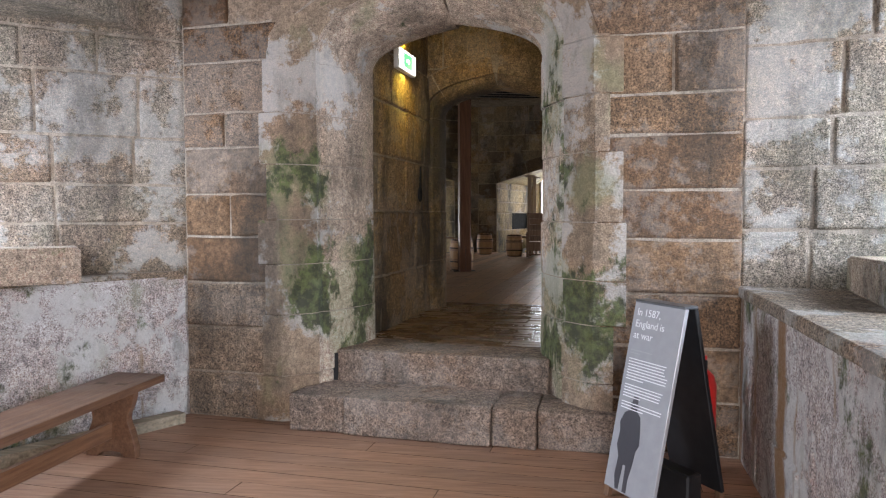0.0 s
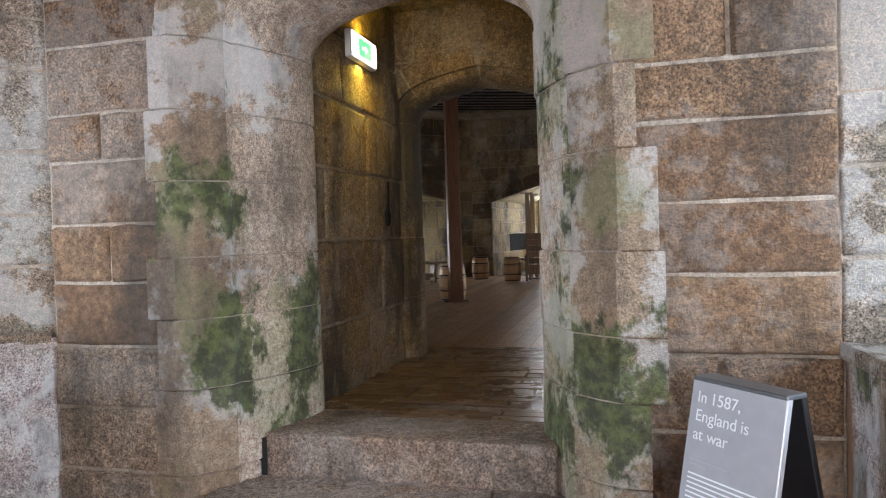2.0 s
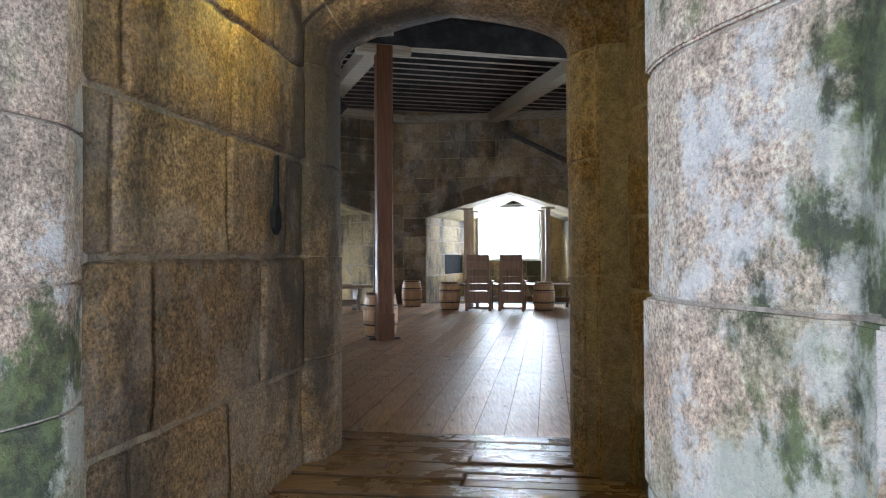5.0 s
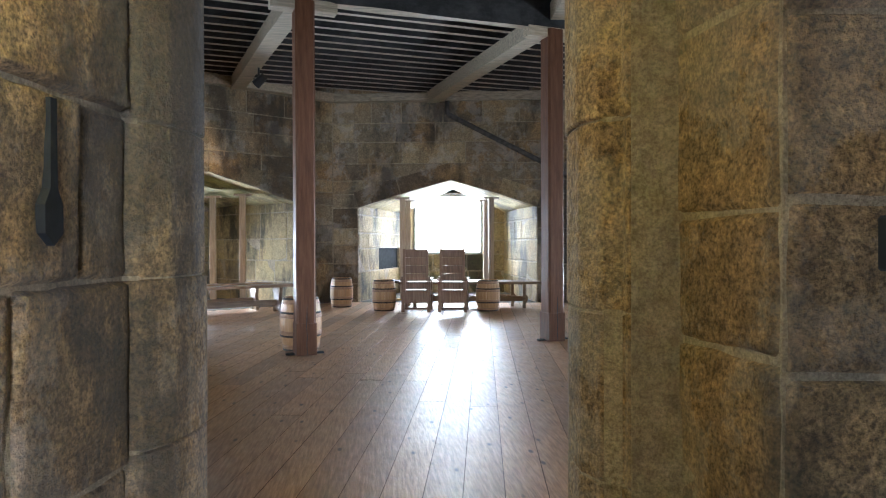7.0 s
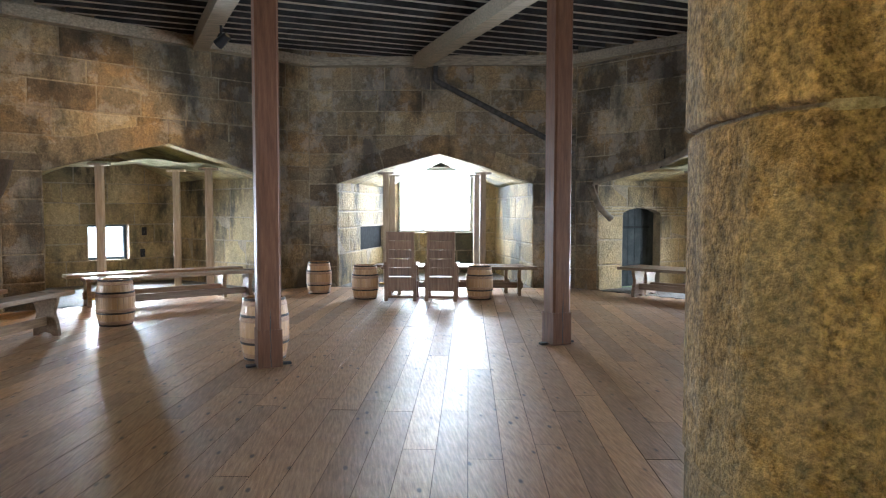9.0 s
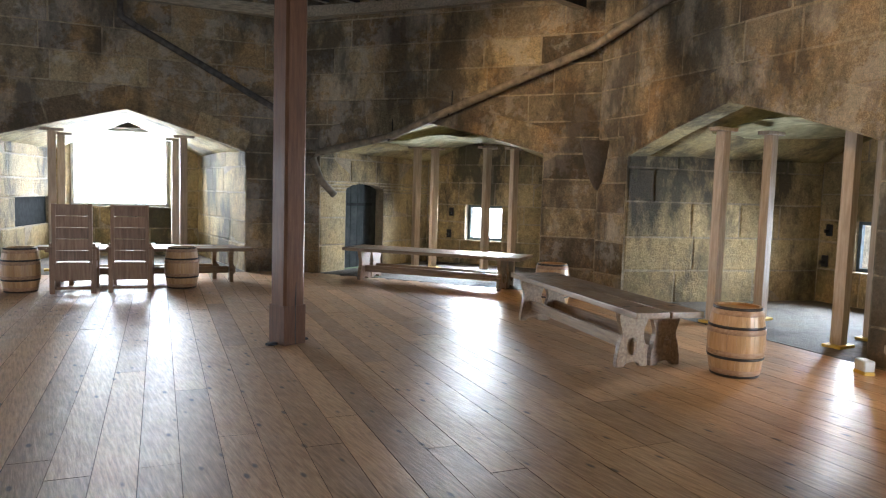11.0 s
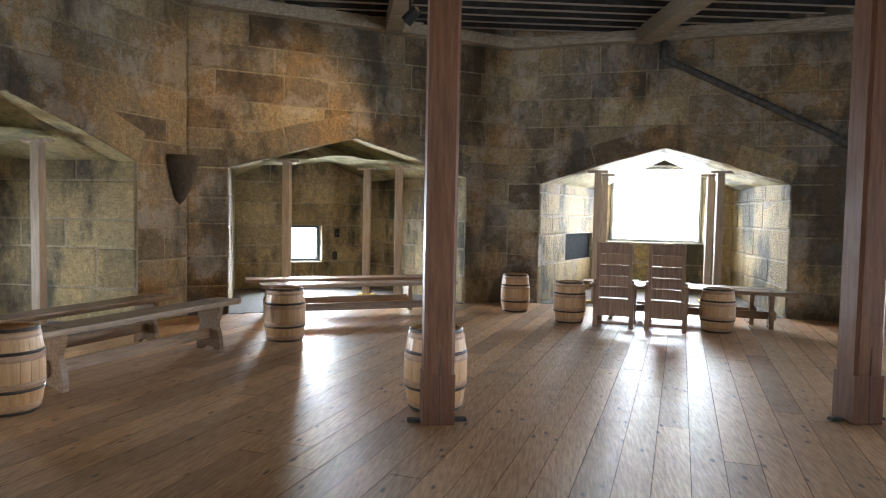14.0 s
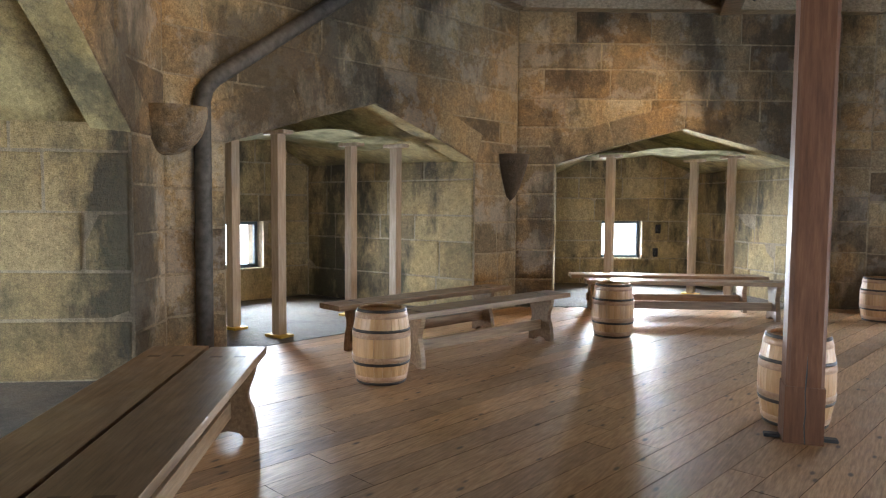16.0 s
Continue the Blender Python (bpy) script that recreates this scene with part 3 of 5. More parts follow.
# arch of each embrasure: its two sides along the wall, spring, apex, place of the crown, middle of the window behind
ARCHES = {"west": (0.58, 4.07, 1.96, 2.53, 2.40, 2.42), "northwest": (0.53, 4.15, 1.98, 2.49, 2.33, 2.31), "north": (0.52, 4.15, 1.92, 2.475, 2.42, 2.18),
          "northeast": (0.48, 4.15, 1.96, 2.40, 2.42, 2.25), "east": (0.62, 3.99, 1.90, 2.41, 2.27, 1.88), "southeast": (0.10, 3.6, 1.93, 3.0, 1.86, 1.85), "southwest": (0.65, 3.73, 1.95, 3.1, 2.19, 2.19)}
for index, (name, a, b) in enumerate(SIDES):
    m, length = wall_pose(a, b)
    tag = name.split("_")[1]
    s0, s1, spring, apex, crown, window_at = ARCHES[tag]
    depth, back = 3.0, 2.5
    near = tag in ("southeast", "southwest")
    centre = 0.5 * (s0 + s1)
    b0, b1 = centre - back / 2, centre + back / 2
    masonry(f"wall_{tag}", a, b, 0.0, ROOM_TOP, 0.3, "brown granite ashlar wall with a pointed embrasure arch",
            [Opening(s0, s1, 0, spring, apex, 0.12, crown)], STONE_ROOM, MORTAR, 0.41, (0.6, 1.3), seed=10 + index, soffit=VAULT)
    arch_ring(tag, Opening(s0, s1, 0, spring, apex, 0.12, crown), 70 + index)
    left, right = local(m, s0, 0.015), local(m, s1, 0.015)
    bl, br = local(m, b0, depth), local(m, b1, depth)
    big = tag == "north"
    wc = window_at - b0
    win = Opening(wc - 0.98, wc + 0.98, 0.93, 2.42) if big else Opening(wc - 0.37, wc + 0.37, 0.47, 1.15)
    inset_b = [Opening(1.75, 2.25, 0.62, 1.15)] if tag == "northeast" else []
    inset = [] if tag in ("west", "east", "southeast", "southwest") else [Opening(0.62, 1.64, 0.0, 1.34, 1.50, 2.4)] if tag == "northeast" else [Opening(1.25, 2.75, 0.62, 1.10)] if big else [Opening(0.9, 1.45, 0.72, 1.18)]
    masonry(f"embrasure_{tag}_side_a", left, bl, 0.0, spring + 0.25, 0.28, "pale stone side wall of a gun embrasure", inset, STONE_BAY, MORTAR, 0.42, (0.55, 1.25), (0.003, 0.010), seed=30 + index)
    masonry(f"embrasure_{tag}_side_b", br, right, 0.0, spring + 0.25, 0.28, "pale stone side wall of a gun embrasure", inset_b, STONE_BAY, MORTAR, 0.42, (0.55, 1.25), (0.003, 0.010), seed=40 + index)
    masonry(f"embrasure_{tag}_back", bl, br, 0.0, apex + 0.3, 0.45, "pale stone back wall of a gun embrasure with its window", [win], STONE_BAY, MORTAR, 0.42, (0.5, 1.0), (0.003, 0.010), seed=50 + index)
    mb, _ = wall_pose(bl, br)
    ms, _ = wall_pose(left, bl)
    for o in inset:
        niche_back(ms, o, tag == "northeast")
    for o in inset_b:
        niche_back(wall_pose(br, right)[0], o, False)
    backdrop = bmesh.new()
    box(backdrop, wc - 2.6, wc + 2.6, 1.6, 1.65, -1.0, 3.6)
    structure(f"backdrop_{tag}", backdrop, SKY_GLOW, "white overcast sky beyond the window", mb)
    if big:
        for sgn, edge in ((1, win.s0), (-1, win.s1)):
            bm = bmesh.new()
            x0, x1, x2 = edge - sgn * 0.02, edge + sgn * 0.02, edge + sgn * 0.13
            q = [(x0, 0.06), (x1, 0.06), (x2, 0.44), (x0, 0.44)]
            q = q if sgn > 0 else q[::-1]
            hexa(bm, [(*p, win.z0) for p in q] + [(*p, win.apex) for p in q])
            structure(f"window_reveal_{'west' if sgn > 0 else 'east'}", bm, STONE_BAY, "splayed pale stone reveal of the great window", mb)
    inset_w = 0.12 if big else 0.0
    window_unit(f"window_{index + 1}", mb, win.s0 + inset_w, win.s1 - inset_w, 0.40 if big else 0.2, win.z0, win.apex, "window with its frame coloured white for glare, glazed against a white sky" if big else "blue-grey framed window glazed against a white sky", 2 if big else 0, GLARE_WHITE if big else None)
    if not near and not big:
        side = -0.66 if tag in ("northeast", "east") else 0.66
        for k, z in ((0.0, 0.93), (-0.04, 0.50)):
            bx = thing("iron_bracket", mb @ pose(wc + side + k, 0, z), "small blackened iron bracket on the wall by the window", "bracket", "brackets by the windows")
            part("plate", soft_box(-0.045, 0.045, -0.03, 0.0, 0, 0.16, 0.006), BLACK, bx)
            part("hook", soft_box(-0.02, 0.02, -0.10, -0.03, 0.04, 0.09, 0.006), BLACK, bx)
    vault(f"vault_{tag}", m, s0, s1, b0, b1, depth, "rough yellow-green stained vault over a gun embrasure", spring, apex)
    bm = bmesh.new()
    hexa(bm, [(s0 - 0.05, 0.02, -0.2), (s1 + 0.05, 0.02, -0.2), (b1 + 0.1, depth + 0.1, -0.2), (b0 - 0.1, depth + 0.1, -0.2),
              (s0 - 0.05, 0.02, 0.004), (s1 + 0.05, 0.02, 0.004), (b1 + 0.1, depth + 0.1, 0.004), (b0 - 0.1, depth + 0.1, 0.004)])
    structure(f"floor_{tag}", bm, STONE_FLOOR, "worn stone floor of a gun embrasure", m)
    cx, cy, _ = local(mb, wc, 0.12)
    tx, ty, _ = local(mb, back / 2, -4)
    zc = 0.5 * (win.z0 + win.apex)
    area_lamp(f"daylight_{tag}", (cx, cy, zc), (tx, ty, zc - (0.9 if big else 0.4)), win.s1 - win.s0 - 0.1, win.apex - win.z0 - 0.1, 120 if big else 85 if tag == "southeast" else 45 if near else 50 if tag == "east" else 44 if tag == "west" else 84, colour=(0.95, 0.97, 0.93), spread=140 if near else 120 if big else 100)

# entrance side of the gun room, with the inner doorway
m_in, len_in = wall_pose(V7E, V5E)
sd1 = (Vector(DOOR_L) - Vector(V7E)).length
sd0 = (Vector(DOOR_R) - Vector(V7E)).length
INNER = Opening(sd0 - 0.13, sd1 + 0.13, 0.0, 2.2, 2.56, 1.6)
masonry("wall_south", V7E, V5E, 0.0, ROOM_TOP, 0.33, "brown granite wall with the inner doorway", [INNER], STONE_PASS, MORTAR, 0.36, (0.45, 1.0), seed=3)

# ceiling: boards over joists that run across the room
bm = bmesh.new()
ring = [octagon(22.5 + 45 * k, RADIUS + 0.6) for k in range(8)]
lo = [bm.verts.new((x, y, ROOM_TOP)) for x, y in ring]
hi = [bm.verts.new((x, y, ROOM_TOP + 0.15)) for x, y in ring]
bm.faces.new(lo[::-1]), bm.faces.new(hi)
for k in range(8):
    bm.faces.new((lo[k], lo[(k + 1) % 8], hi[(k + 1) % 8], hi[k]))
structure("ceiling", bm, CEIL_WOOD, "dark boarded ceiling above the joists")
# floor bed under the boards
bm = bmesh.new()
lo = [bm.verts.new((x, y, -0.3)) for x, y in ring]
hi = [bm.verts.new((x, y, -0.03)) for x, y in ring]
bm.faces.new(lo[::-1]), bm.faces.new(hi)
for k in range(8):
    bm.faces.new((lo[k], lo[(k + 1) % 8], hi[(k + 1) % 8], hi[k]))
floor = structure("floor", bm, BLACK, "worn brown floorboards of the gun room")


# ---------------------------------------------------------------- passage between the two doorways
P_L, P_R = (-1.77, 4.86), (2.09, 4.27)
LOW = -0.46
m_out, len_out = wall_pose(P_L, P_R)
OUTER = Opening(0.78, 3.02, LOW, 2.18, 2.95, 1.4, 1.92)
wall_out = masonry("wall_outer_room_north", P_L, P_R, LOW, 3.1, 0.95, "speckled granite wall with a moulded doorway", [OUTER], STONE_OUT, MORTAR_PALE, 0.34, (0.62, 1.0), (0.012, 0.028), fine=4, seed=5, gap=0.005)

surround_l = [(0.70, 1.0), (0.70, -0.02), (0.79, -0.032), (0.88, 0.03), (1.00, 0.16), (1.00, 0.235), (1.035, 0.25), (1.06, 0.32), (1.13, 0.48), (1.175, 0.60), (1.198, 0.72), (1.202, 0.80), (1.185, 0.85), (1.12, 1.0)]
surround_r = [(3.80 - s, d * 0.85) for s, d in surround_l]
surround = new("door_surround")
surround.matrix_world = m_out
tagged(surround, "moss-stained moulded granite door surround", "door surround", kind="structure")


def inset(poly, by):
    """A closed outline drawn in by a small distance."""
    area = sum(a[0] * b[1] - b[0] * a[1] for a, b in zip(poly, poly[1:] + poly[:1]))
    out = []
    for a, p, b in zip(poly[-1:] + poly[:-1], poly, poly[1:] + poly[:1]):
        u, v = (Vector(p) - Vector(a)).normalized(), (Vector(b) - Vector(p)).normalized()
        n = (Vector((-u.y, u.x)) + Vector((-v.y, v.x))).normalized() * (by if area > 0 else -by)
        out.append((p[0] + n.x, p[1] + n.y))
    return out


def jamb_stack(profile, z0, z1, seed):
    rng = random.Random(seed)
    zs = levels(z0, z1, 0.40, (), rng)
    mid = sum(s for s, _ in profile) / len(profile)
    part("mortar_core", outline_prism(inset(profile, 0.016), z0, z1, "z"), MORTAR_PALE, surround)
    for lo, hi in zip(zs, zs[1:]):
        k, tooth = rng.uniform(-0.010, 0.010), rng.uniform(0.0, 0.13)
        away = -1 if profile[0][0] < mid else 1
        shape = [(s + k, d + rng.uniform(-0.006, 0.006)) for s, d in profile]
        shape[0], shape[1] = (profile[0][0] + away * tooth, shape[0][1]), (profile[1][0] + away * tooth, -0.036)
        bm = outline_prism(shape, lo + 0.004, hi - 0.004, "z")
        bmesh.ops.bevel(bm, geom=[e for e in bm.edges if abs(e.verts[0].co.z - e.verts[1].co.z) < 1e-4], offset=0.005, segments=2, affect="EDGES")
        for face in bm.faces:
            face.material_index = 1 if face.calc_center_median().y < 0.10 else 0
        part("stone", bm, [STONE_JAMB, STONE_QUOIN], surround, smooth=False)


jamb_stack(surround_l, LOW, 2.18, 1)
jamb_stack(surround_r, LOW, 2.18, 2)


def door_arch(profile_side, s_in, mid, z_spring, z_apex):
    """One half of the moulded arch head: the jamb's profile swept along the curve to the crown."""
    bm = bmesh.new()
    sign = 1 if s_in < mid else -1
    prof = [(sign * (s_in - s), d) for s, d in profile_side]
    prof = [(max(0.0, r), d) for r, d in prof]
    n, rings = 22, []
    pts = []
    for i in range(n + 1):
        f = (i / n) ** 2.2
        pts.append(Vector((s_in + (mid - s_in) * f, z_spring + (z_apex - z_spring) * f ** 0.34)))
    for i, p in enumerate(pts):
        t = (pts[min(i + 1, n)] - pts[max(i - 1, 0)]).normalized()
        nrm = Vector((-t.y, t.x)) * sign
        if i == 0:
            nrm = Vector((-1 * sign, 0))
        rings.append([bm.verts.new((p.x + nrm.x * r, d, p.y + nrm.y * r)) for r, d in prof])
    for a, b in zip(rings, rings[1:]):
        for k in range(len(prof)):
            bm.faces.new((a[k], a[(k + 1) % len(prof)], b[(k + 1) % len(prof)], b[k]))
    bm.faces.new(rings[0]), bm.faces.new(rings[-1][::-1])
    bmesh.ops.recalc_face_normals(bm, faces=bm.faces[:])
    for face in bm.faces:
        face.material_index = 1 if face.calc_center_median().y < 0.10 else 0
    part("arch_stone", bm, [STONE_JAMB, STONE_QUOIN], surround, smooth=False)


door_arch(surround_l, 1.202, 1.92, 2.18, 2.52)
door_arch(surround_r, 2.598, 1.92, 2.18, 2.52)

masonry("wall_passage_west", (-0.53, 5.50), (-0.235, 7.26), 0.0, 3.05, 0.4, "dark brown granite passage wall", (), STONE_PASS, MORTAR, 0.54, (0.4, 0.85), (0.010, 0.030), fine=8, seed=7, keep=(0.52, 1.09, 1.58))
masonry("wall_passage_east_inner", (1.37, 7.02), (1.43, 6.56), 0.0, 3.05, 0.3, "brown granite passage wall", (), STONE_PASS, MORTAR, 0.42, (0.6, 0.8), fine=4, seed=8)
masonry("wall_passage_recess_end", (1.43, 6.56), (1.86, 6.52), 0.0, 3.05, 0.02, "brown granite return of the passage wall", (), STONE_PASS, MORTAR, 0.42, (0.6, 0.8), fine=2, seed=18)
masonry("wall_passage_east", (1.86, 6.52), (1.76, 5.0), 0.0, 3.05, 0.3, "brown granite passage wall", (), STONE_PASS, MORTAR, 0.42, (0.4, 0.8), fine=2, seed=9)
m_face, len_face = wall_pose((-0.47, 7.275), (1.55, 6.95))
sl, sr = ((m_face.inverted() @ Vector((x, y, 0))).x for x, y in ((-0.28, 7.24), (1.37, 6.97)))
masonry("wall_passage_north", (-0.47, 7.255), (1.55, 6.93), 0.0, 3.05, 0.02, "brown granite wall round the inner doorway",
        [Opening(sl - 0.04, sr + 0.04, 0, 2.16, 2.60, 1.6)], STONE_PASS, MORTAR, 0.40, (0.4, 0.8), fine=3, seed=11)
# moulded inner jambs
inner = new("inner_door_surround")
inner.matrix_world = m_in
tagged(inner, "chamfered brown granite jambs of the inner doorway", "door surround", kind="structure")
INNER_PROFILE = [(0.30, -0.018), (0.02, -0.018), (0.0, 0.0), (-0.012, 0.12), (0.0, 0.27), (0.05, 0.36), (0.11, 0.385), (0.115, 0.425), (0.19, 0.43), (0.30, 0.43)]
HEAD_LOW, HEAD_TOP = 2.09, 2.405
for sgn, edge, seed in ((1, sd0, 4), (-1, sd1, 6)):
    prof = [(edge - sgn * r, d) for r, d in INNER_PROFILE]
    rng = random.Random(seed)
    part("mortar_core", outline_prism([(s - sgn * 0.012, d + 0.004) for s, d in prof], 0.0, HEAD_LOW, "z"), MORTAR, inner)
    zs = levels(0.0, HEAD_LOW, 0.48, (), rng)
    for lo, hi in zip(zs, zs[1:]):
        k = rng.uniform(-0.006, 0.006)
        bm = outline_prism([(s + k, d) for s, d in prof], lo + 0.003, hi - 0.003, "z")
        bmesh.ops.bevel(bm, geom=bm.edges[:], offset=0.006, segments=1, affect="EDGES")
        part("stone", bm, STONE_PASS, inner)


def swept_stone(name, pts, prof, parent, mat):
    """A run of moulded arch stone: the profile carried along a line of (s, z) points."""
    bm = bmesh.new()
    rings = []
    for i, p in enumerate(pts):
        t = (pts[min(i + 1, len(pts) - 1)] - pts[max(i - 1, 0)]).normalized()
        n = Vector((-t.y, t.x))
        rings.append([bm.verts.new((p.x + n.x * r, d, p.y + n.y * r)) for r, d in prof])
    for a, b in zip(rings, rings[1:]):
        for k in range(len(prof)):
            bm.faces.new((a[k], a[(k + 1) % len(prof)], b[(k + 1) % len(prof)], b[k]))
    bm.faces.new(rings[0]), bm.faces.new(rings[-1][::-1])
    bmesh.ops.recalc_face_normals(bm, faces=bm.faces[:])
    return part(name, bm, mat, parent)


# flat four-centred head over the inner doorway, in two long stones and two shoulder stones
head_mid = 0.5 * (sd0 + sd1)
half_head = []
for i in range(25):
    f = (i / 24) ** 2.4
    half_head.append(Vector((sd0 + (head_mid - sd0) * f, HEAD_LOW + (HEAD_TOP - HEAD_LOW) * f ** 0.30)))
head = half_head + [Vector((sd0 + sd1 - p.x, p.y)) for p in half_head[-2::-1]]
swept_stone("mortar_core", head, [(r + 0.008, d + (0.006 if d < 0.2 else -0.006)) for r, d in INNER_PROFILE], inner, MORTAR)
for i0, i1 in ((0, 11), (11, 24), (24, 37), (37, 48)):
    line = [p.copy() for p in head[i0:i1 + 1]]
    line[0] += (line[1] - line[0]).normalized() * 0.002
    line[-1] += (line[-2] - line[-1]).normalized() * 0.002
    swept_stone("arch_stone", line, INNER_PROFILE, inner, STONE_PASS)

bm = bmesh.new()
box(bm, -1.3, 2.2, 4.9, 7.45, 3.04, 3.2)
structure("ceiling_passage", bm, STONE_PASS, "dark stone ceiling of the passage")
bm = bmesh.new()
box(bm, -0.75, 1.85, 5.0, 7.62, -0.3, 0.0)
passage_floor = structure("floor_passage", bm, BLACK, "dark worn cross boards in the passage")

# steps up into the passage
steps = new("steps")
steps.matrix_world = m_out
tagged(steps, "two worn granite steps up to the doorway", "steps", kind="structure")
for (s0, s1, d0, d1, z0, z1, mat) in ((0.92, 1.33, -0.17, 0.6, LOW, -0.205, STONE_STEP), (1.335, 2.37, -0.19, 0.6, LOW, -0.195, STONE_STEP), (2.375, 2.66, -0.17, 0.6, LOW, -0.2, STONE_STEP), (2.665, 3.2, -0.13, 0.6, LOW, -0.21, STONE_STEP),
                                   (1.09, 2.70, 0.30, 1.05, -0.22, 0.03, STONE_STEP)):
    bm = soft_box(s0, s1, d0, d1, z0, z1, 0.02, 3)
    bmesh.ops.subdivide_edges(bm, edges=[e for e in bm.edges if e.calc_length() > 0.2], cuts=4, use_grid_fill=True)
    for v in bm.verts:
        v.co += Vector((noise.noise(v.co * 3), noise.noise(v.co * 3 + Vector((9, 0, 0))), noise.noise(v.co * 3 + Vector((0, 9, 0))))) * 0.012
    part("stone", bm, mat, steps, smooth=True)

# ---------------------------------------------------------------- outer room
masonry("wall_outer_west_low", (-3.3, 2.6), P_L, LOW, 0.60, 0.28, "limewashed lower wall under the window ledge", (), PLASTER, PLASTER, 0.36, (0.5, 1.0), (0.004, 0.01), fine=4, seed=21)
masonry("wall_outer_west_reveal", (-3.9, 3.50), (-1.70, 4.946), 0.60, 3.1, 0.3, "pale granite window reveal", (), STONE_NICHE, MORTAR_PALE, 0.36, (0.4, 0.8), fine=4, seed=22)
masonry("wall_outer_east_low", (2.09, 4.27), (1.80, 1.7), LOW, 0.58, 0.28, "stained limewashed lower wall under the window ledge", (), PLASTER, PLASTER, 0.36, (0.5, 1.0), (0.004, 0.01), fine=4, seed=23)
masonry("wall_outer_east_reveal", (2.07, 4.28), (4.0, 3.72), 0.58, 3.1, 0.3, "pale granite window reveal", (), STONE_NICHE, MORTAR_PALE, 0.36, (0.4, 0.8), fine=4, seed=24)
for nm, pts, z in (("ledge_west", [(-3.35, 2.62), (-1.78, 4.84), (-2.0, 5.0), (-4.1, 3.6), (-3.9, 2.4)], 0.64), ("ledge_east", [(2.06, 4.25), (1.77, 1.7), (4.2, 1.7), (4.2, 3.9), (2.1, 4.4)], 0.62)):
    bm = outline_prism(pts, z - 0.07, z, "z", 0.01)
    structure(nm, bm, STONE_NICHE, "broad pale stone window ledge")
# sloped sill stones on the ledges
for nm, m, w in (("sill_block_west", pose(-2.75, 4.28, 0.64, 0, 0, 36), 0.8), ("sill_block_east", pose(2.98, 3.75, 0.62, 0, 0, -14), 0.9)):
    bm = bmesh.new()
    hexa(bm, [(-w / 2, -0.8, 0), (w / 2, -0.8, 0), (w / 2, 0.2, 0), (-w / 2, 0.2, 0), (-w / 2, -0.8, 0.22), (w / 2, -0.8, 0.22), (w / 2, 0.2, 0.2), (-w / 2, 0.2, 0.2)])
    bmesh.ops.bevel(bm, geom=bm.edges[:], offset=0.015, segments=2, affect="EDGES")
    structure(nm, bm, STONE_JAMB, "green-stained stone sill step on the ledge", m)
bm = outline_prism([(-2.03, 4.74), (-2.05, 3.90), (-3.30, 2.62), (-4.2, 2.4), (-4.2, 3.4)], 2.40, 3.098, "z", 0.01)
structure("lintel_west", bm, STONE_NICHE, "pale stone lintel over the window recess")
masonry("wall_outer_west", (-3.0, -2.4), (-3.3, 2.6), LOW, 3.1, 0.3, "limewashed granite wall", (), STONE_NICHE, MORTAR_PALE, 0.36, (0.5, 1.0), seed=25)
masonry("wall_outer_east", (1.80, 1.7), (1.95, -2.4), LOW, 3.1, 0.3, "limewashed granite wall", (), STONE_NICHE, MORTAR_PALE, 0.36, (0.5, 1.0), seed=26)
# unseen south wall; its doorway is invented as an opening for fill light
masonry("wall_outer_south", (1.95, -2.4), (-3.0, -2.4), LOW, 3.1, 0.3, "granite wall with an outer doorway", [Opening(0.25, 2.05, LOW, 1.9)], STONE_OUT, MORTAR_PALE, 0.36, (0.5, 1.0), seed=27)
masonry("wall_outer_window_west", (-3.3, 2.6), (-3.9, 3.55), 0.64, 3.1, 0.3, "stone window jamb", [Opening(0.1, 1.05, 0.9, 2.3)], STONE_NICHE, MORTAR_PALE, 0.36, (0.5, 1.0), seed=28)
masonry("wall_outer_window_east", (4.0, 3.72), (3.9, 1.7), 0.62, 3.1, 0.3, "stone window jamb", [Opening(0.3, 1.7, 0.9, 2.3)], STONE_NICHE, MORTAR_PALE, 0.36, (0.5, 1.0), seed=29)
masonry("wall_outer_east_return", (4.0, 1.75), (1.82, 1.7), 0.62, 3.1, 0.3, "stone window jamb", (), STONE_NICHE, MORTAR_PALE, 0.36, (0.5, 1.0), seed=31)
bm = bmesh.new()
box(bm, -4.5, 4.6, -2.8, 5.3, 3.1, 3.3)
structure("ceiling_outer_room", bm, STONE_NICHE, "pale plastered ceiling of the outer room")
bm = bmesh.new()
box(bm, -4.5, 4.6, -2.8, 5.0, -0.9, LOW - 0.03)
floor_out = structure("floor_outer_room", bm, BLACK, "reddish brown floorboards of the outer room")

area_lamp("daylight_outer_west", (-3.52, 3.0, 1.6), (-1.2, 3.9, 0.2), 0.85, 1.35, 140, (0.74, 0.87, 1.0), 140)
area_lamp("daylight_outer_east", (3.9, 2.75, 1.6), (-0.6, 4.6, 0.5), 1.3, 1.35, 195, (0.74, 0.87, 1.0), 140)
# added fill from the invented south doorway, for the jambs and passage
area_lamp("daylight_outer_door", (0.8, -2.3, 0.7), (0.1, 4.5, 0.2), 1.6, 2.0, 335, (0.95, 0.95, 0.94))

bm = bmesh.new()
box(bm, -60, 60, -60, 80, -1.6, -1.5)
ground = structure("ground", bm, plain("grass_ground", (0.10, 0.12, 0.05), 0.9), "grass outside the walls")


# ---------------------------------------------------------------- timber of the gun room
PA, PB = (-0.25, 12.63), (2.683, 13.372)


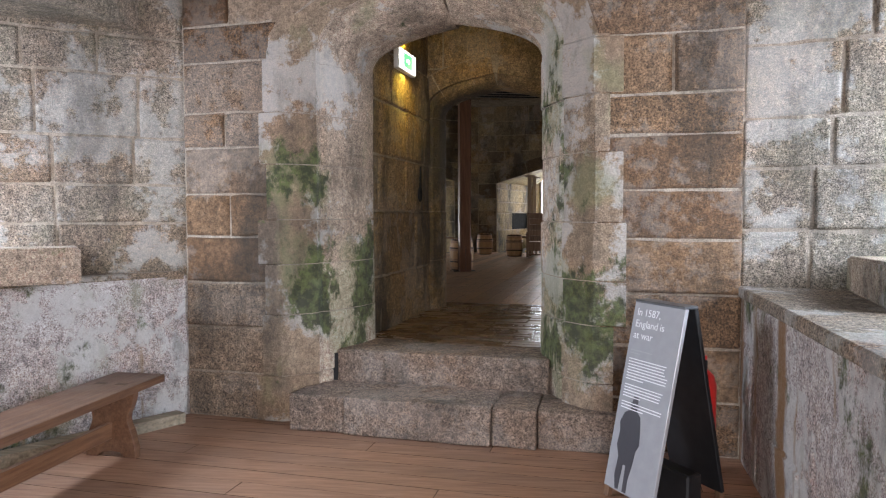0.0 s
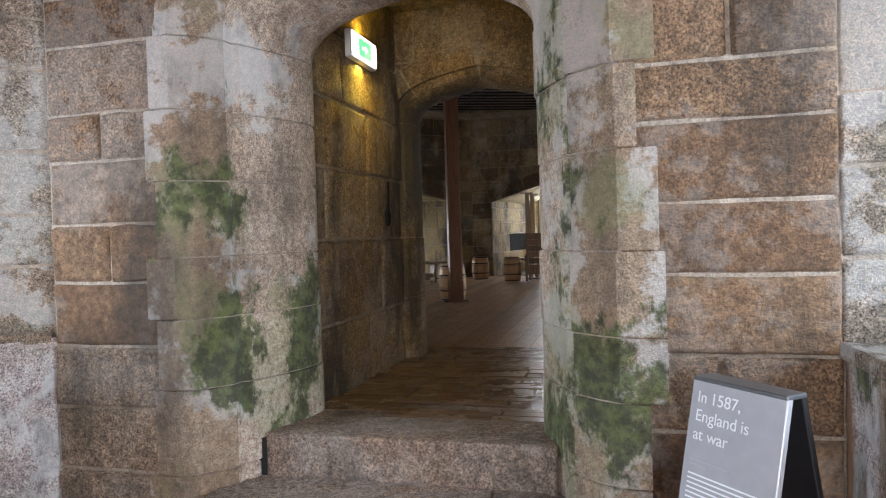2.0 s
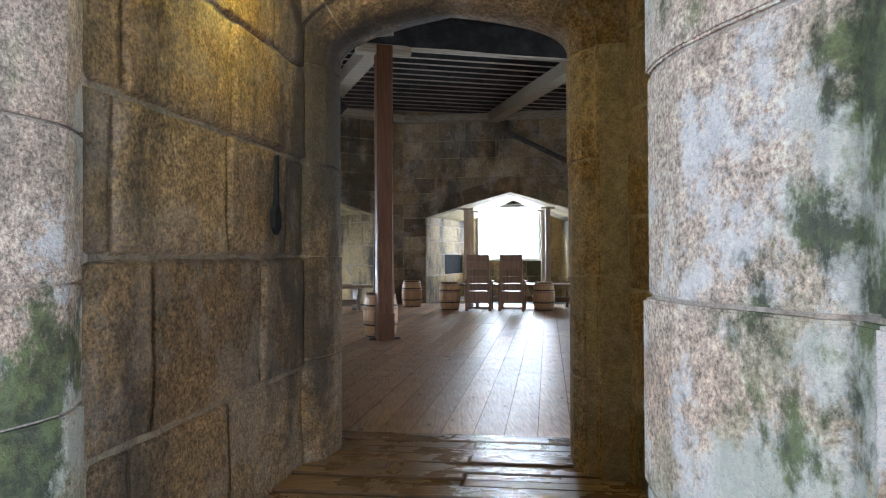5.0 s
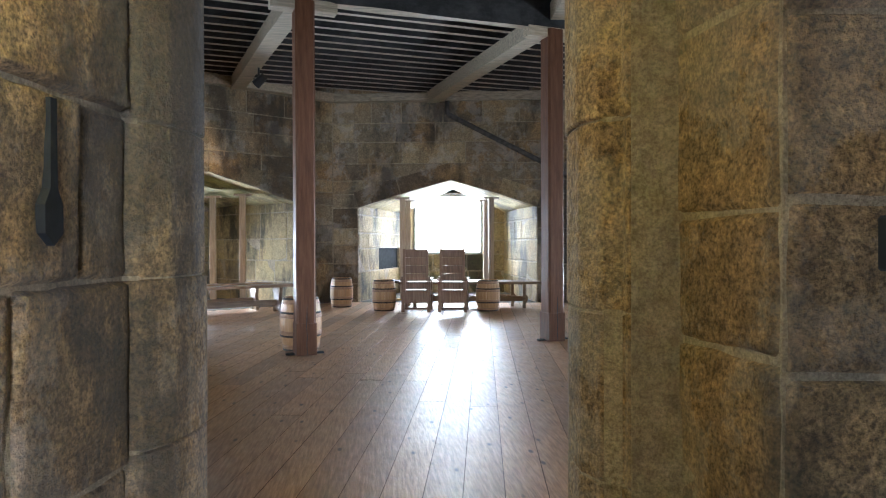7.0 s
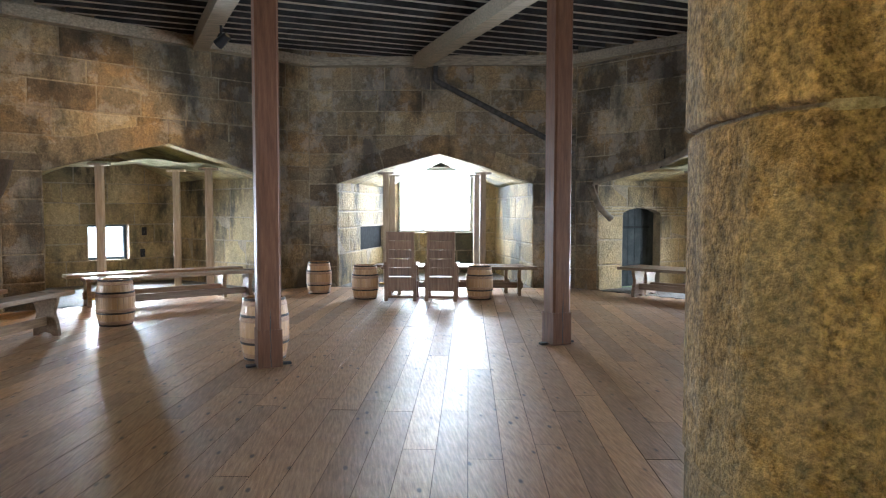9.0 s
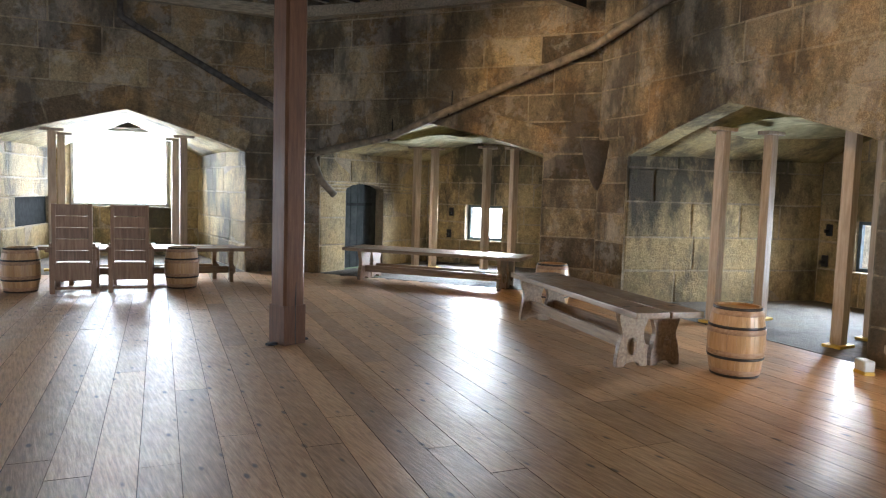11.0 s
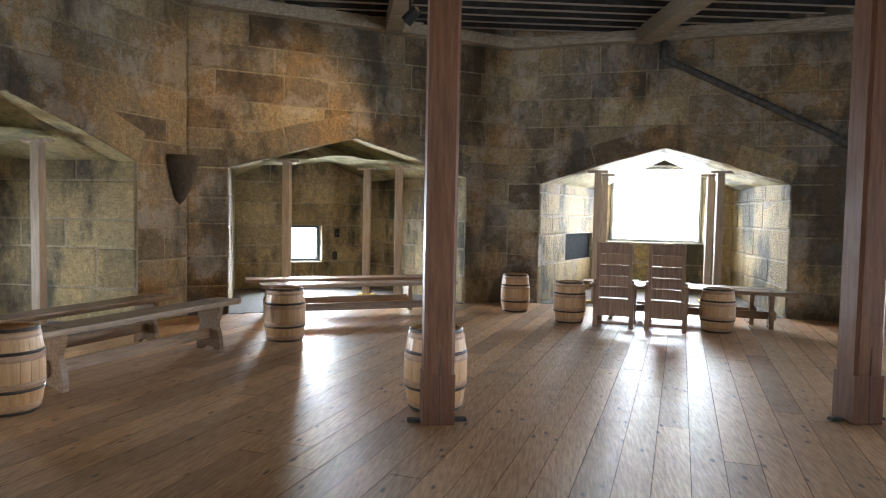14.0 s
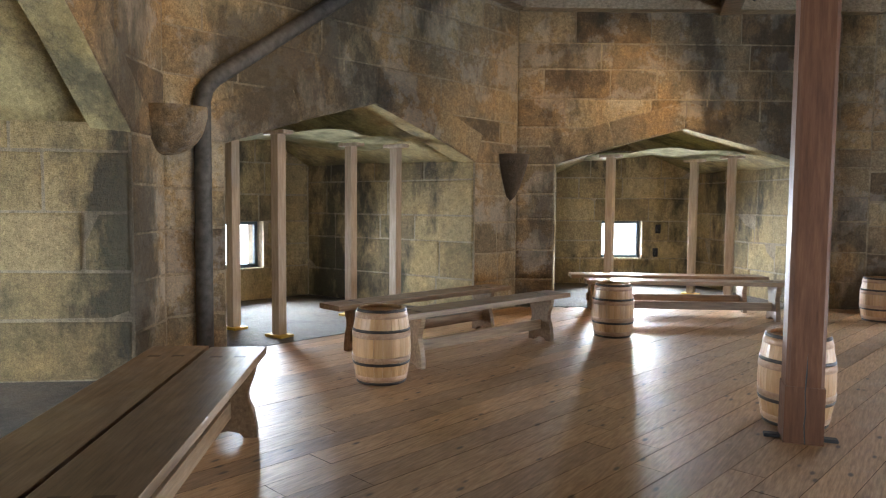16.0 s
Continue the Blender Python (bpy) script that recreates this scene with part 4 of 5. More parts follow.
def post(name, at, turn, size, top):
    t = thing(name, pose(*at, 0, 0, 0, turn), "red-brown square oak post with chamfered edges and a cracked foot", "post", "posts of the gun room")
    h = size / 2
    bm = bmesh.new()
    box(bm, -h, h, -h, h, 0.34, top)
    bmesh.ops.bevel(bm, geom=[e for e in bm.edges if abs(e.verts[0].co.z - e.verts[1].co.z) > 1], offset=0.022, segments=1, affect="EDGES")
    part("shaft", bm, POST_WOOD, t)
    for s in (-1, 1):
        part("floor_strap", soft_box(s * h - (0.10 if s < 0 else -0.01), s * h + (0.10 if s > 0 else -0.01), -0.03, 0.03, 0.0, 0.022, 0.004), BLACK, t, "flat black iron strap")
    crack = [(0.012, 0.0), (0.004, 0.12), (0.010, 0.20), (0.002, 0.31), (0.008, 0.42), (0.006, 0.55), (0.0, 0.42), (-0.004, 0.31), (0.003, 0.20), (-0.004, 0.12), (0.004, 0.0)]
    part("crack", outline_prism(crack, -h - 0.0075, -h - 0.003, "y"), BLACK, t, "dark drying crack")
    part("head_block", soft_box(-0.36, 0.36, -0.08, 0.08, top - 0.10, top + 0.02, 0.012, 2), BEAM_WOOD, t, "pale grey bolster block under the beam")
    part("foot", soft_box(-h - 0.005, h + 0.005, -h - 0.005, h + 0.005, 0, 0.345, 0.006, 2), POST_WOOD, t)
    return t


POST_TURN = 16.8
post("wooden_post", PA, POST_TURN, 0.21, 3.80)
post("wooden_post", PB, POST_TURN, 0.215, 3.80)


def beam(name, p, q, w, h, mat, label, sag=0.0, wob=0.012, cat="beam", group=""):
    """A hewn timber between two points, its middle line given at the underside."""
    p, q = Vector(p), Vector(q)
    n = max(4, int((q - p).length / 0.5))
    bm = bmesh.new()
    side = Vector((-(q - p).y, (q - p).x, 0)).normalized()
    rings = []
    for i in range(n + 1):
        c = p.lerp(q, i / n)
        o = Vector((0, 0, -sag * math.sin(math.pi * i / n)))
        j = [Vector((noise.noise((c.x * 1.3 + k * 7, c.y * 1.3, k)), noise.noise((c.y * 1.3, c.x + k * 5, k)), noise.noise((c.x, c.y, k * 3.1)))) * wob for k in range(4)]
        rings.append([bm.verts.new(c + o + side * a * w / 2 + Vector((0, 0, b * h)) + j[k]) for k, (a, b) in enumerate(((-1, 0), (1, 0), (1, 1), (-1, 1)))])
    for a, b in zip(rings, rings[1:]):
        for k in range(4):
            bm.faces.new((a[k], a[(k + 1) % 4], b[(k + 1) % 4], b[k]))
    bm.faces.new(rings[0][::-1]), bm.faces.new(rings[-1])
    bmesh.ops.recalc_face_normals(bm, faces=bm.faces[:])
    ob = new(name, mesh_from(bm, name, mat))
    return tagged(ob, label, cat, group)


u_ab = (Vector(PB) - Vector(PA)).normalized()
n_ab = Vector((-u_ab.y, u_ab.x))


def over(a, b, z):
    """A point of the ceiling: a along the line of the posts, b across it."""
    p = Vector(PA) + u_ab * a + n_ab * b
    return (p.x, p.y, z)


def light_below(ob, below):
    """A timber with shade painted on its sides and light on its underside."""
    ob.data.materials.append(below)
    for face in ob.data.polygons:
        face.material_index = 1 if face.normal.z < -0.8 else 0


light_below(beam("main_beam", over(-5.2, 0, 3.80), over(7.4, 0, 3.80), 0.15, 0.36, CEIL_WOOD, "heavy oak beam resting on the two posts, shaded sides and lit underside painted in", 0.0, 0.022), BEAM_WOOD)
beam("long_beam", over(3.06, 0.13, 3.86), (1.66, 18.85, 4.02), 0.24, 0.22, BEAM_WOOD, "pale grey oak beam from the post to the wall")
beam("long_beam", over(0.0, 0.13, 3.86), (-2.0, 17.98, 4.02), 0.24, 0.22, BEAM_WOOD, "pale grey oak beam from the post to the wall")
beam("long_beam", over(0.0, -0.13, 3.90), (-0.6, 7.55, 3.98), 0.22, 0.2, BEAM_WOOD, "grey oak beam from the post to the entrance wall")
beam("long_beam", over(3.06, -0.13, 3.90), (2.4, 7.1, 3.98), 0.22, 0.2, BEAM_WOOD, "grey oak beam from the post to the entrance wall")
cb = (Vector(CENTRE) - Vector(PA)).dot(n_ab)
cc = (Vector(CENTRE) - Vector(PA)).dot(u_ab)
for k in range(-18, 20):
    b = k * 0.33 + 0.1
    if abs(b - cb) > 5.85:
        continue
    half = min(6.05, 5.95 * 1.414 - abs(b - cb)) - 0.05
    joist = beam("joist", over(cc - half, b, 4.22), over(cc + half, b, 4.22), 0.085, 0.17, CEIL_WOOD, "oak ceiling joist, sides coloured dark for shade, underside pale for light", 0.015, 0.006, "joist", "ceiling joists")
    light_below(joist, JOIST_LIT)
# wall plates under the joists
for a, b in ((V45, V34), (V34, V03), (V03, V01), (V01, V12), (V12, V27)):
    m, ln = wall_pose(a, b)
    beam("wall_plate", local(m, 0.05, -0.09, 4.06), local(m, ln - 0.05, -0.09, 4.06), 0.18, 0.16, BEAM_WOOD, "weathered timber wall plate under the joists", 0.0, 0.03)


# ---------------------------------------------------------------- furniture
def barrel(height=0.55, r_end=0.175, r_mid=0.215):
    """A stave barrel with six dark hoops and a sunk head."""
    t = thing("barrel", pose(0, 0, 0), "small oak barrel with dark iron hoops", "barrel", "barrels of the gun room")
    n = 20
    def radius(z):
        return r_end + (r_mid - r_end) * (1 - (2 * z / height - 1) ** 2)
    for k in range(n):
        bm = bmesh.new()
        a0, a1 = (k + 0.02) * math.tau / n, (k + 0.98) * math.tau / n
        rows = []
        for i in range(9):
            z = height * i / 8
            r = radius(z)
            rows.append([bm.verts.new((rr * math.cos(a), rr * math.sin(a), z)) for rr, a in ((r, a0), (r + 0.002, 0.5 * (a0 + a1)), (r, a1), (r - 0.018, a1), (r - 0.018, a0))])
        for p, q in zip(rows, rows[1:]):
            for j in range(5):
                bm.faces.new((p[j], p[(j + 1) % 5], q[(j + 1) % 5], q[j]))
        bm.faces.new(rows[0][::-1]), bm.faces.new(rows[-1])
        part("stave", bm, STAVE_WOOD, t)
    for z, hw, mat in ((0.012, 0.011, HOOP), (0.155, 0.011, HOOP), (height - 0.155, 0.011, HOOP), (height - 0.012, 0.011, HOOP),
                       (0.045, 0.020, BAND_WOOD), (0.188, 0.020, BAND_WOOD), (height - 0.188, 0.020, BAND_WOOD), (height - 0.045, 0.020, BAND_WOOD)):
        bm = bmesh.new()
        rows = []
        for zz, dr in ((z - hw, 0.001), (z - hw + 0.003, 0.005), (z + hw - 0.003, 0.005), (z + hw, 0.001)):
            rows.append([bm.verts.new(((radius(zz) + dr) * math.cos(a * math.tau / 40), (radius(zz) + dr) * math.sin(a * math.tau / 40), zz)) for a in range(40)])
        for p, q in zip(rows, rows[1:]):
            for j in range(40):
                bm.faces.new((p[j], p[(j + 1) % 40], q[(j + 1) % 40], q[j]))
        part("hoop", bm, mat, t, "dark iron hoop" if mat is HOOP else "chestnut wood hoop", True)
    for z in (0.03, height - 0.03):
        bm = bmesh.new()
        bmesh.ops.create_cone(bm, cap_ends=True, segments=32, radius1=r_end - 0.012, radius2=r_end - 0.012, depth=0.015)
        bmesh.ops.translate(bm, verts=bm.verts[:], vec=(0, 0, z))
        part("barrel_head", bm, STAVE_WOOD, t)
    return t


BARRELS = [((5.50, 10.90), 1.0), ((6.2, 13.95), 1.0), ((2.50, 17.15), 1.0), ((0.66, 17.40), 1.0), ((-0.13, 18.22), 1.0), ((-0.33, 12.98), 1.08), ((-2.44, 15.15), 1.05), ((-3.20, 12.16), 1.08)]
first = barrel()
for i, (at, k) in enumerate(BARRELS):
    mm = pose(*at, 0, 0, 0, 37 * i) @ Matrix.Diagonal((k, k, k, 1))
    if i == 0:
        first.matrix_world = mm
    else:
        copy_thing(first, pose(*at, 0, 0, 0, 37 * i)).scale = (k, k, k)


def bench(length=2.6, width=0.36, height=0.48, timber=None, label="long brown oak bench with shaped end boards and a low stretcher", group="benches of the gun room"):
    """A trestle bench: thick plank top, two shaped leg boards and a stretcher between them."""
    timber = timber or BROWN_OAK
    t = thing("bench", pose(0, 0, 0), label, "bench", group)
    top = soft_box(-length / 2, length / 2, -width / 2, width / 2, height - 0.05, height, 0.008, 2)
    part("seat", top, timber, t)
    w, top_z = width * 0.48, height - 0.05
    edge = []
    for i in range(13):
        f = i / 12
        waist = math.exp(-((f - 0.60) / 0.22) ** 2) * 0.30 + math.exp(-((f - 0.28) / 0.08) ** 2) * 0.04
        edge.append((w * (1.0 - waist), f * top_z))
    feet = [(w * 0.55, 0), (w * 0.40, 0.028), (0, 0.04), (-w * 0.40, 0.028), (-w * 0.55, 0)]
    outline = [(-a, z) for a, z in edge] + edge[::-1] + feet
    for x in (-length / 2 + 0.3, length / 2 - 0.3):
        bm = outline_prism(outline, x - 0.028, x + 0.028, "x")
        bmesh.ops.bevel(bm, geom=[e for e in bm.edges if abs(e.verts[0].co.x - e.verts[1].co.x) < 1e-5], offset=0.004, segments=1, affect="EDGES")
        part("leg", bm, timber, t)
        out = 1 if x > 0 else -1
        part("wedge", soft_box(x + out * 0.030 if out > 0 else x - 0.052, x + 0.052 if out > 0 else x - 0.030, -0.012, 0.012, 0.10, 0.24, 0.003), timber, t)
        for y in (-width * 0.2, width * 0.2):
            part("tenon", soft_box(x - 0.02, x + 0.02, y - 0.035, y + 0.035, height - 0.01, height + 0.0012, 0.0005), TENON_WOOD, t, "dark end-grain tenon")
    part("stretcher", soft_box(-length / 2 + 0.23, length / 2 - 0.23, -0.019, 0.019, 0.12, 0.22, 0.004), timber, t)
    return t


def along(p, q):
    """Pose of a bench whose ends lie at p and q."""
    return pose(0.5 * (p[0] + q[0]), 0.5 * (p[1] + q[1]), 0, 0, 0, math.degrees(math.atan2(q[1] - p[1], q[0] - p[0])))


BENCHES = [((-1.58, 8.82), (-3.25, 10.81), 0.35), ((-1.88, 8.60), (-3.56, 10.60), 0.35), ((3.33, 8.10), (5.415, 9.58), 0.36), ((3.65, 7.86), (5.74, 9.34), 0.36),
           ((4.83, 11.15), (5.53, 13.68), 0.29), ((5.13, 11.07), (5.79, 13.61), 0.29), ((5.02, 17.45), (6.72, 15.2), 0.36), ((5.31, 17.66), (7.01, 15.41), 0.36),
           ((-3.36, 12.40), (-2.90, 14.76), 0.31), ((-4.12, 12.50), (-3.70, 14.88), 0.31), ((-3.2, 16.15), (-0.95, 17.55), 0.32), ((-3.67, 16.70), (-1.45, 18.1), 0.32),
           ((0.85, 18.32), (3.40, 17.92), 0.30), ((0.95, 17.95), (3.55, 17.55), 0.30)]
for p, q, w in BENCHES:
    ob = bench(math.hypot(q[0] - p[0], q[1] - p[1]), w, 0.49)
    ob.matrix_world = along(p, q)


def deck_chair():
    """A tall slatted chair, seen from behind: posts, back slats, arms and stretchers."""
    t = thing("chair", pose(0, 0, 0), "tall red-brown slatted wooden armchair turned to the window", "chair", "chairs before the window")
    for x in (-0.225, 0.225):
        part("back_leg", soft_box(x - 0.028, x + 0.028, -0.03, 0.03, 0, 0.62, 0.004), CHAIR_WOOD, t)
        part("front_leg", soft_box(x - 0.028, x + 0.028, 0.46, 0.52, 0, 0.55, 0.004), CHAIR_WOOD, t)
        part("arm", soft_box(x - 0.045, x + 0.045, -0.05, 0.58, 0.55, 0.58, 0.006), CHAIR_WOOD, t)
        part("side_rail", soft_box(x - 0.015, x + 0.015, 0.03, 0.46, 0.28, 0.36, 0.004), CHAIR_WOOD, t)
        part("back_post", soft_box(x * 0.88 - 0.022, x * 0.88 + 0.022, -0.05, -0.01, 0.36, 1.10, 0.004), CHAIR_WOOD, t)
    for k in range(5):
        z = 0.40 + k * 0.14
        part("back_slat", soft_box(-0.19, 0.19, -0.04, -0.018, z, z + 0.133, 0.003), CHAIR_WOOD, t)
    part("seat", soft_box(-0.2, 0.2, -0.02, 0.5, 0.36, 0.39, 0.005), CHAIR_WOOD, t)
    part("apron", soft_box(-0.2, 0.2, -0.04, -0.015, 0.16, 0.385, 0.004), CHAIR_WOOD, t)
    part("stretcher", soft_box(-0.2, 0.2, -0.015, 0.015, 0.05, 0.085, 0.004), CHAIR_WOOD, t)
    return t


chair = deck_chair()
chair.matrix_world = pose(1.21, 17.02, 0, 0, 0, -9)
copy_thing(chair, pose(1.84, 16.92, 0, 0, 0, -11))


def prop(at, top, size=0.11):
    t = thing("timber_prop", pose(*at, 0), "pale pine prop standing on a yellow pad", "prop", "props in the embrasures")
    h = size / 2
    part("shaft", soft_box(-h, h, -h, h, 0.03, top, 0.004), PROP_WOOD, t)
    part("pad", soft_box(-0.13, 0.13, -0.09, 0.09, 0.0, 0.03, 0.005), YELLOW, t, "yellow base pad")
    part("cap", soft_box(-0.16, 0.16, -0.07, 0.07, top, top + 0.04, 0.005), PROP_WOOD, t)
    return t


for x, y in ((-5.99, 12.89), (-5.24, 12.89), (-5.58, 14.36), (-5.22, 14.80), (-3.51, 17.70), (-2.75, 19.30), (-2.06, 18.75), (6.65, 18.20), (6.98, 18.15), (7.38, 17.1), (7.80, 16.9),
             (7.30, 12.47), (8.0, 12.36), (7.36, 11.10), (8.03, 11.14), (1.08, 19.6), (1.24, 20.5), (2.94, 19.4), (2.97, 20.3)):
    prop((x, y), 2.13)

def cloth(name, side, s0, s1, d0, d1, z):
    """A yellowed sheet that sags between the props."""
    a, b = {n: (p, q) for n, p, q in SIDES}["embrasure_" + side]
    m, ln = wall_pose(a, b)
    bm = bmesh.new()
    n, k = 18, 14
    rows = []
    for i in range(n + 1):
        row = []
        for j in range(k + 1):
            f, g = i / n, j / k
            sag = -0.05 * abs(math.sin(3 * math.pi * f)) * math.sin(math.pi * g) + 0.05 * noise.noise((f * 6, g * 5, ln * s0)) + 0.10 * (1 - abs(2 * f - 1))
            row.append(bm.verts.new((s0 + (s1 - s0) * f, d0 + (d1 - d0) * g, z + sag)))
        rows.append(row)
    for p, q in zip(rows, rows[1:]):
        for j in range(k):
            bm.faces.new((p[j], q[j], q[j + 1], p[j + 1]))
    bmesh.ops.solidify(bm, geom=bm.faces[:], thickness=0.004)
    ob = new(name, mesh_from(bm, name, NET, True))
    ob.matrix_world = m
    return tagged(ob, "yellowed sheet sagging on the timber props", "sheet", "sheets in the embrasures")


for side in ("west", "northwest", "northeast", "east"):
    cloth("ceiling_sheet", side, 1.15, 3.85, 0.55, 2.3, 2.18)

# ---------------------------------------------------------------- outer room things
INK = plain("white_lettering", (0.78, 0.80, 0.82), 0.5, spread=0.03)
GREY_BOARD = plain("grey_board", (0.36, 0.37, 0.39), 0.2, spread=0.06)
SHADE_GREY = plain("dark_grey_print", (0.06, 0.06, 0.07), 0.35, spread=0.06)
RED = plain("red_enamel", (0.55, 0.03, 0.025), 0.3, spread=0.1)


def lettering(text, size, mat, parent, m, name="lettering"):
    c = bpy.data.curves.new(name, "FONT")
    c.body, c.size, c.extrude = text, size, 0.0006
    tmp = bpy.data.objects.new("tmp", c)
    scene.collection.objects.link(tmp)
    me = bpy.data.meshes.new_from_object(tmp.evaluated_get(bpy.context.evaluated_depsgraph_get()))
    bpy.data.objects.remove(tmp)
    me.materials.append(mat)
    ob = new(name, me)
    ob.parent = parent
    ob.matrix_basis = m
    return ob


def display_board():
    t = thing("display_board", pose(1.50, 3.63, LOW, 0, 0, -58.5), "grey folding display board with white lettering", "sign")
    w, h, run = 0.37, 1.04, 0.22
    lean = math.degrees(math.atan2(run, h))
    face = pose(0, -0.03, h, -lean, 0, 0)
    back = pose(0, 0.03, h, lean, 0, 0)
    ln = math.hypot(run, h)
    front = part("front_panel", soft_box(-w / 2, w / 2, -0.012, 0.012, -ln + 0.05, 0, 0.003), GREY_BOARD, t, m=face)
    part("back_panel", soft_box(-w / 2, w / 2, -0.012, 0.012, -ln + 0.05, 0, 0.003), BLACK, t, "black rear panel", m=back)
    part("hinge_rail", soft_box(-w / 2, w / 2, -0.045, 0.045, h - 0.004, h + 0.012, 0.004), HINGE, t, "grey metal top rail")
    for m in (face, back):
        for x in (-w / 2 + 0.03, w / 2 - 0.03):
            part("foot", soft_box(x - 0.018, x + 0.018, -0.014, 0.014, -ln, -ln + 0.055, 0.003), CHAIR_WOOD, t, m=m)
    for i, line in enumerate(("In 1587,", "England is", "at war")):
        at = -w / 2 + 0.03
        for word in line.split():
            ob = lettering(word, 0.056, INK, front, pose(at, -0.0135, -0.075 - i * 0.062, 90, 0, 0))
            at += max(v.co.x for v in ob.data.vertices) + 0.017
    rng = random.Random(4)
    z = -0.265
    for k, rows in enumerate((2, 8, 5, 3)):
        for r in range(rows):
            last = r == rows - 1
            length = (w - 0.07) * (rng.uniform(0.4, 0.6) if last else rng.uniform(0.88, 1.0)) * (0.6 if k == 0 else 1)
            bm = bmesh.new()
            box(bm, -w / 2 + 0.03, -w / 2 + 0.03 + length, -0.0142, -0.0125, z - 0.0027, z + 0.0027)
            part("text_line", bm, SHADE_INK if k == 0 else INK, front)
            z -= 0.0155
        z -= 0.016
    # plain dark printed shape: hat, coat and boots in outline blocks
    pts = [(-0.035, 0.0), (-0.05, 0.06), (-0.045, 0.15), (-0.065, 0.20), (-0.06, 0.27), (-0.07, 0.31), (-0.05, 0.36), (-0.02, 0.38), (-0.018, 0.40), (-0.035, 0.405), (-0.018, 0.413), (-0.012, 0.445), (0.012, 0.445), (0.016, 0.413), (0.03, 0.405), (0.016, 0.40), (0.016, 0.38), (0.04, 0.36), (0.052, 0.30), (0.06, 0.23), (0.045, 0.20), (0.04, 0.13), (0.028, 0.06), (0.03, 0.0), (0.008, 0.0), (0.004, 0.12), (-0.012, 0.12), (-0.018, 0.0)]
    bm = outline_prism([(x * 1.3 - 0.05, z * 1.12 - ln + 0.06) for x, z in pts], -0.0140, -0.0122, "y")
    part("printed_shape", bm, SHADE_GREY, front, "dark grey printed figure shape")
    return t


HINGE = plain("grey_rail", (0.16, 0.17, 0.18), 0.35, 0.6)
SHADE_INK = plain("faint_lettering", (0.36, 0.36, 0.38), 0.5, spread=0.03)
display_board()

ob = bench(2.1, 0.36, 0.46, RED_OAK, "red-brown oak bench with waisted end boards by the limewashed wall", "")
ob.matrix_world = pose(0, 0, LOW) @ along((-1.80, 4.22), (-1.95, 2.15))

# fire extinguisher behind the board
ext = thing("fire_extinguisher", pose(1.80, 4.02, LOW), "red fire extinguisher with a black hose", "extinguisher")
bm = bmesh.new()
prof = [(0.0, 0.0), (0.07, 0.0), (0.075, 0.02), (0.075, 0.53), (0.06, 0.58), (0.03, 0.61), (0.0, 0.61)]
rings = [[bm.verts.new((r * math.cos(k * math.tau / 20), r * math.sin(k * math.tau / 20), z)) for k in range(20)] for r, z in prof[1:-1]]
for a, b in zip(rings, rings[1:]):
    for k in range(20):
        bm.faces.new((a[k], a[(k + 1) % 20], b[(k + 1) % 20], b[k]))
bm.faces.new(rings[0][::-1]), bm.faces.new(rings[-1])
part("cylinder", bm, RED, ext, smooth=True)
part("valve", soft_box(-0.02, 0.02, -0.02, 0.02, 0.61, 0.67, 0.004), BLACK, ext)
part("handle", soft_box(-0.075, 0.02, -0.012, 0.012, 0.67, 0.695, 0.004), RED, ext)
part("hose", tube([(-0.02, 0, 0.64), (-0.08, 0, 0.62), (-0.1, 0, 0.5), (-0.095, 0, 0.25)], 0.009), BLACK, ext)

# dark document holder on the floor under the board
bm = soft_box(-0.16, 0.16, -0.05, 0.05, 0, 0.2, 0.01)
ob = new("black_box", mesh_from(bm, "black_box", BLACK))
ob.matrix_world = pose(1.53, 3.57, LOW, 0, 0, -58)
tagged(ob, "small black box on the floor inside the display board", "box")

# rough timber skirting along the floor of the outer room
beam("skirting_timber", (-1.74, 4.66, LOW), (-2.75, 3.15, LOW), 0.12, 0.08, BEAM_WOOD, "weathered timber on the floor along the wall", 0, 0.01, "timber")

# lit exit sign in the passage
WALL_TURN = math.degrees(math.atan2(7.26 - 5.50, -0.235 + 0.53)) - 90
EXIT = pose(-0.362, 6.36, 2.39, 0, 0, WALL_TURN)
sign = thing("exit_sign", EXIT, "lit white and green emergency exit sign on the wall", "exit sign")
part("housing", soft_box(0.0, 0.05, -0.245, 0.245, 0, 0.20, 0.006), plain("white_housing", (0.75, 0.75, 0.72), 0.4, spread=0.03), sign)
part("lit_face", soft_box(0.05, 0.058, -0.23, 0.23, 0.012, 0.188, 0.003), glowing("sign_white", (1.0, 1.0, 0.9), 6.0), sign)
for y0, y1, z0, z1 in ((-0.12, 0.12, 0.035, 0.165),):
    part("symbol", soft_box(0.058, 0.0595, y0, y1, z0, z1, 0.0005), glowing("sign_green", (0.12, 0.75, 0.2), 3.0), sign, "green symbol panel")
part("symbol", outline_prism([(-0.06, 0.09), (0.0, 0.09), (0.0, 0.07), (0.05, 0.1), (0.0, 0.13), (0.0, 0.11), (-0.06, 0.11)], 0.0596, 0.0605, "x"), glowing("sign_arrow", (1, 1, 0.9), 6.0), sign, "white arrow")
area_lamp("exit_sign_glow_down", (-0.325, 6.36, 2.375), (-0.345, 6.36, 0.5), 0.08, 0.4, 9, (1.0, 0.78, 0.10))
area_lamp("exit_sign_glow_up", (-0.325, 6.36, 2.61), (-0.345, 6.36, 4.0), 0.08, 0.4, 7, (1.0, 0.72, 0.06))
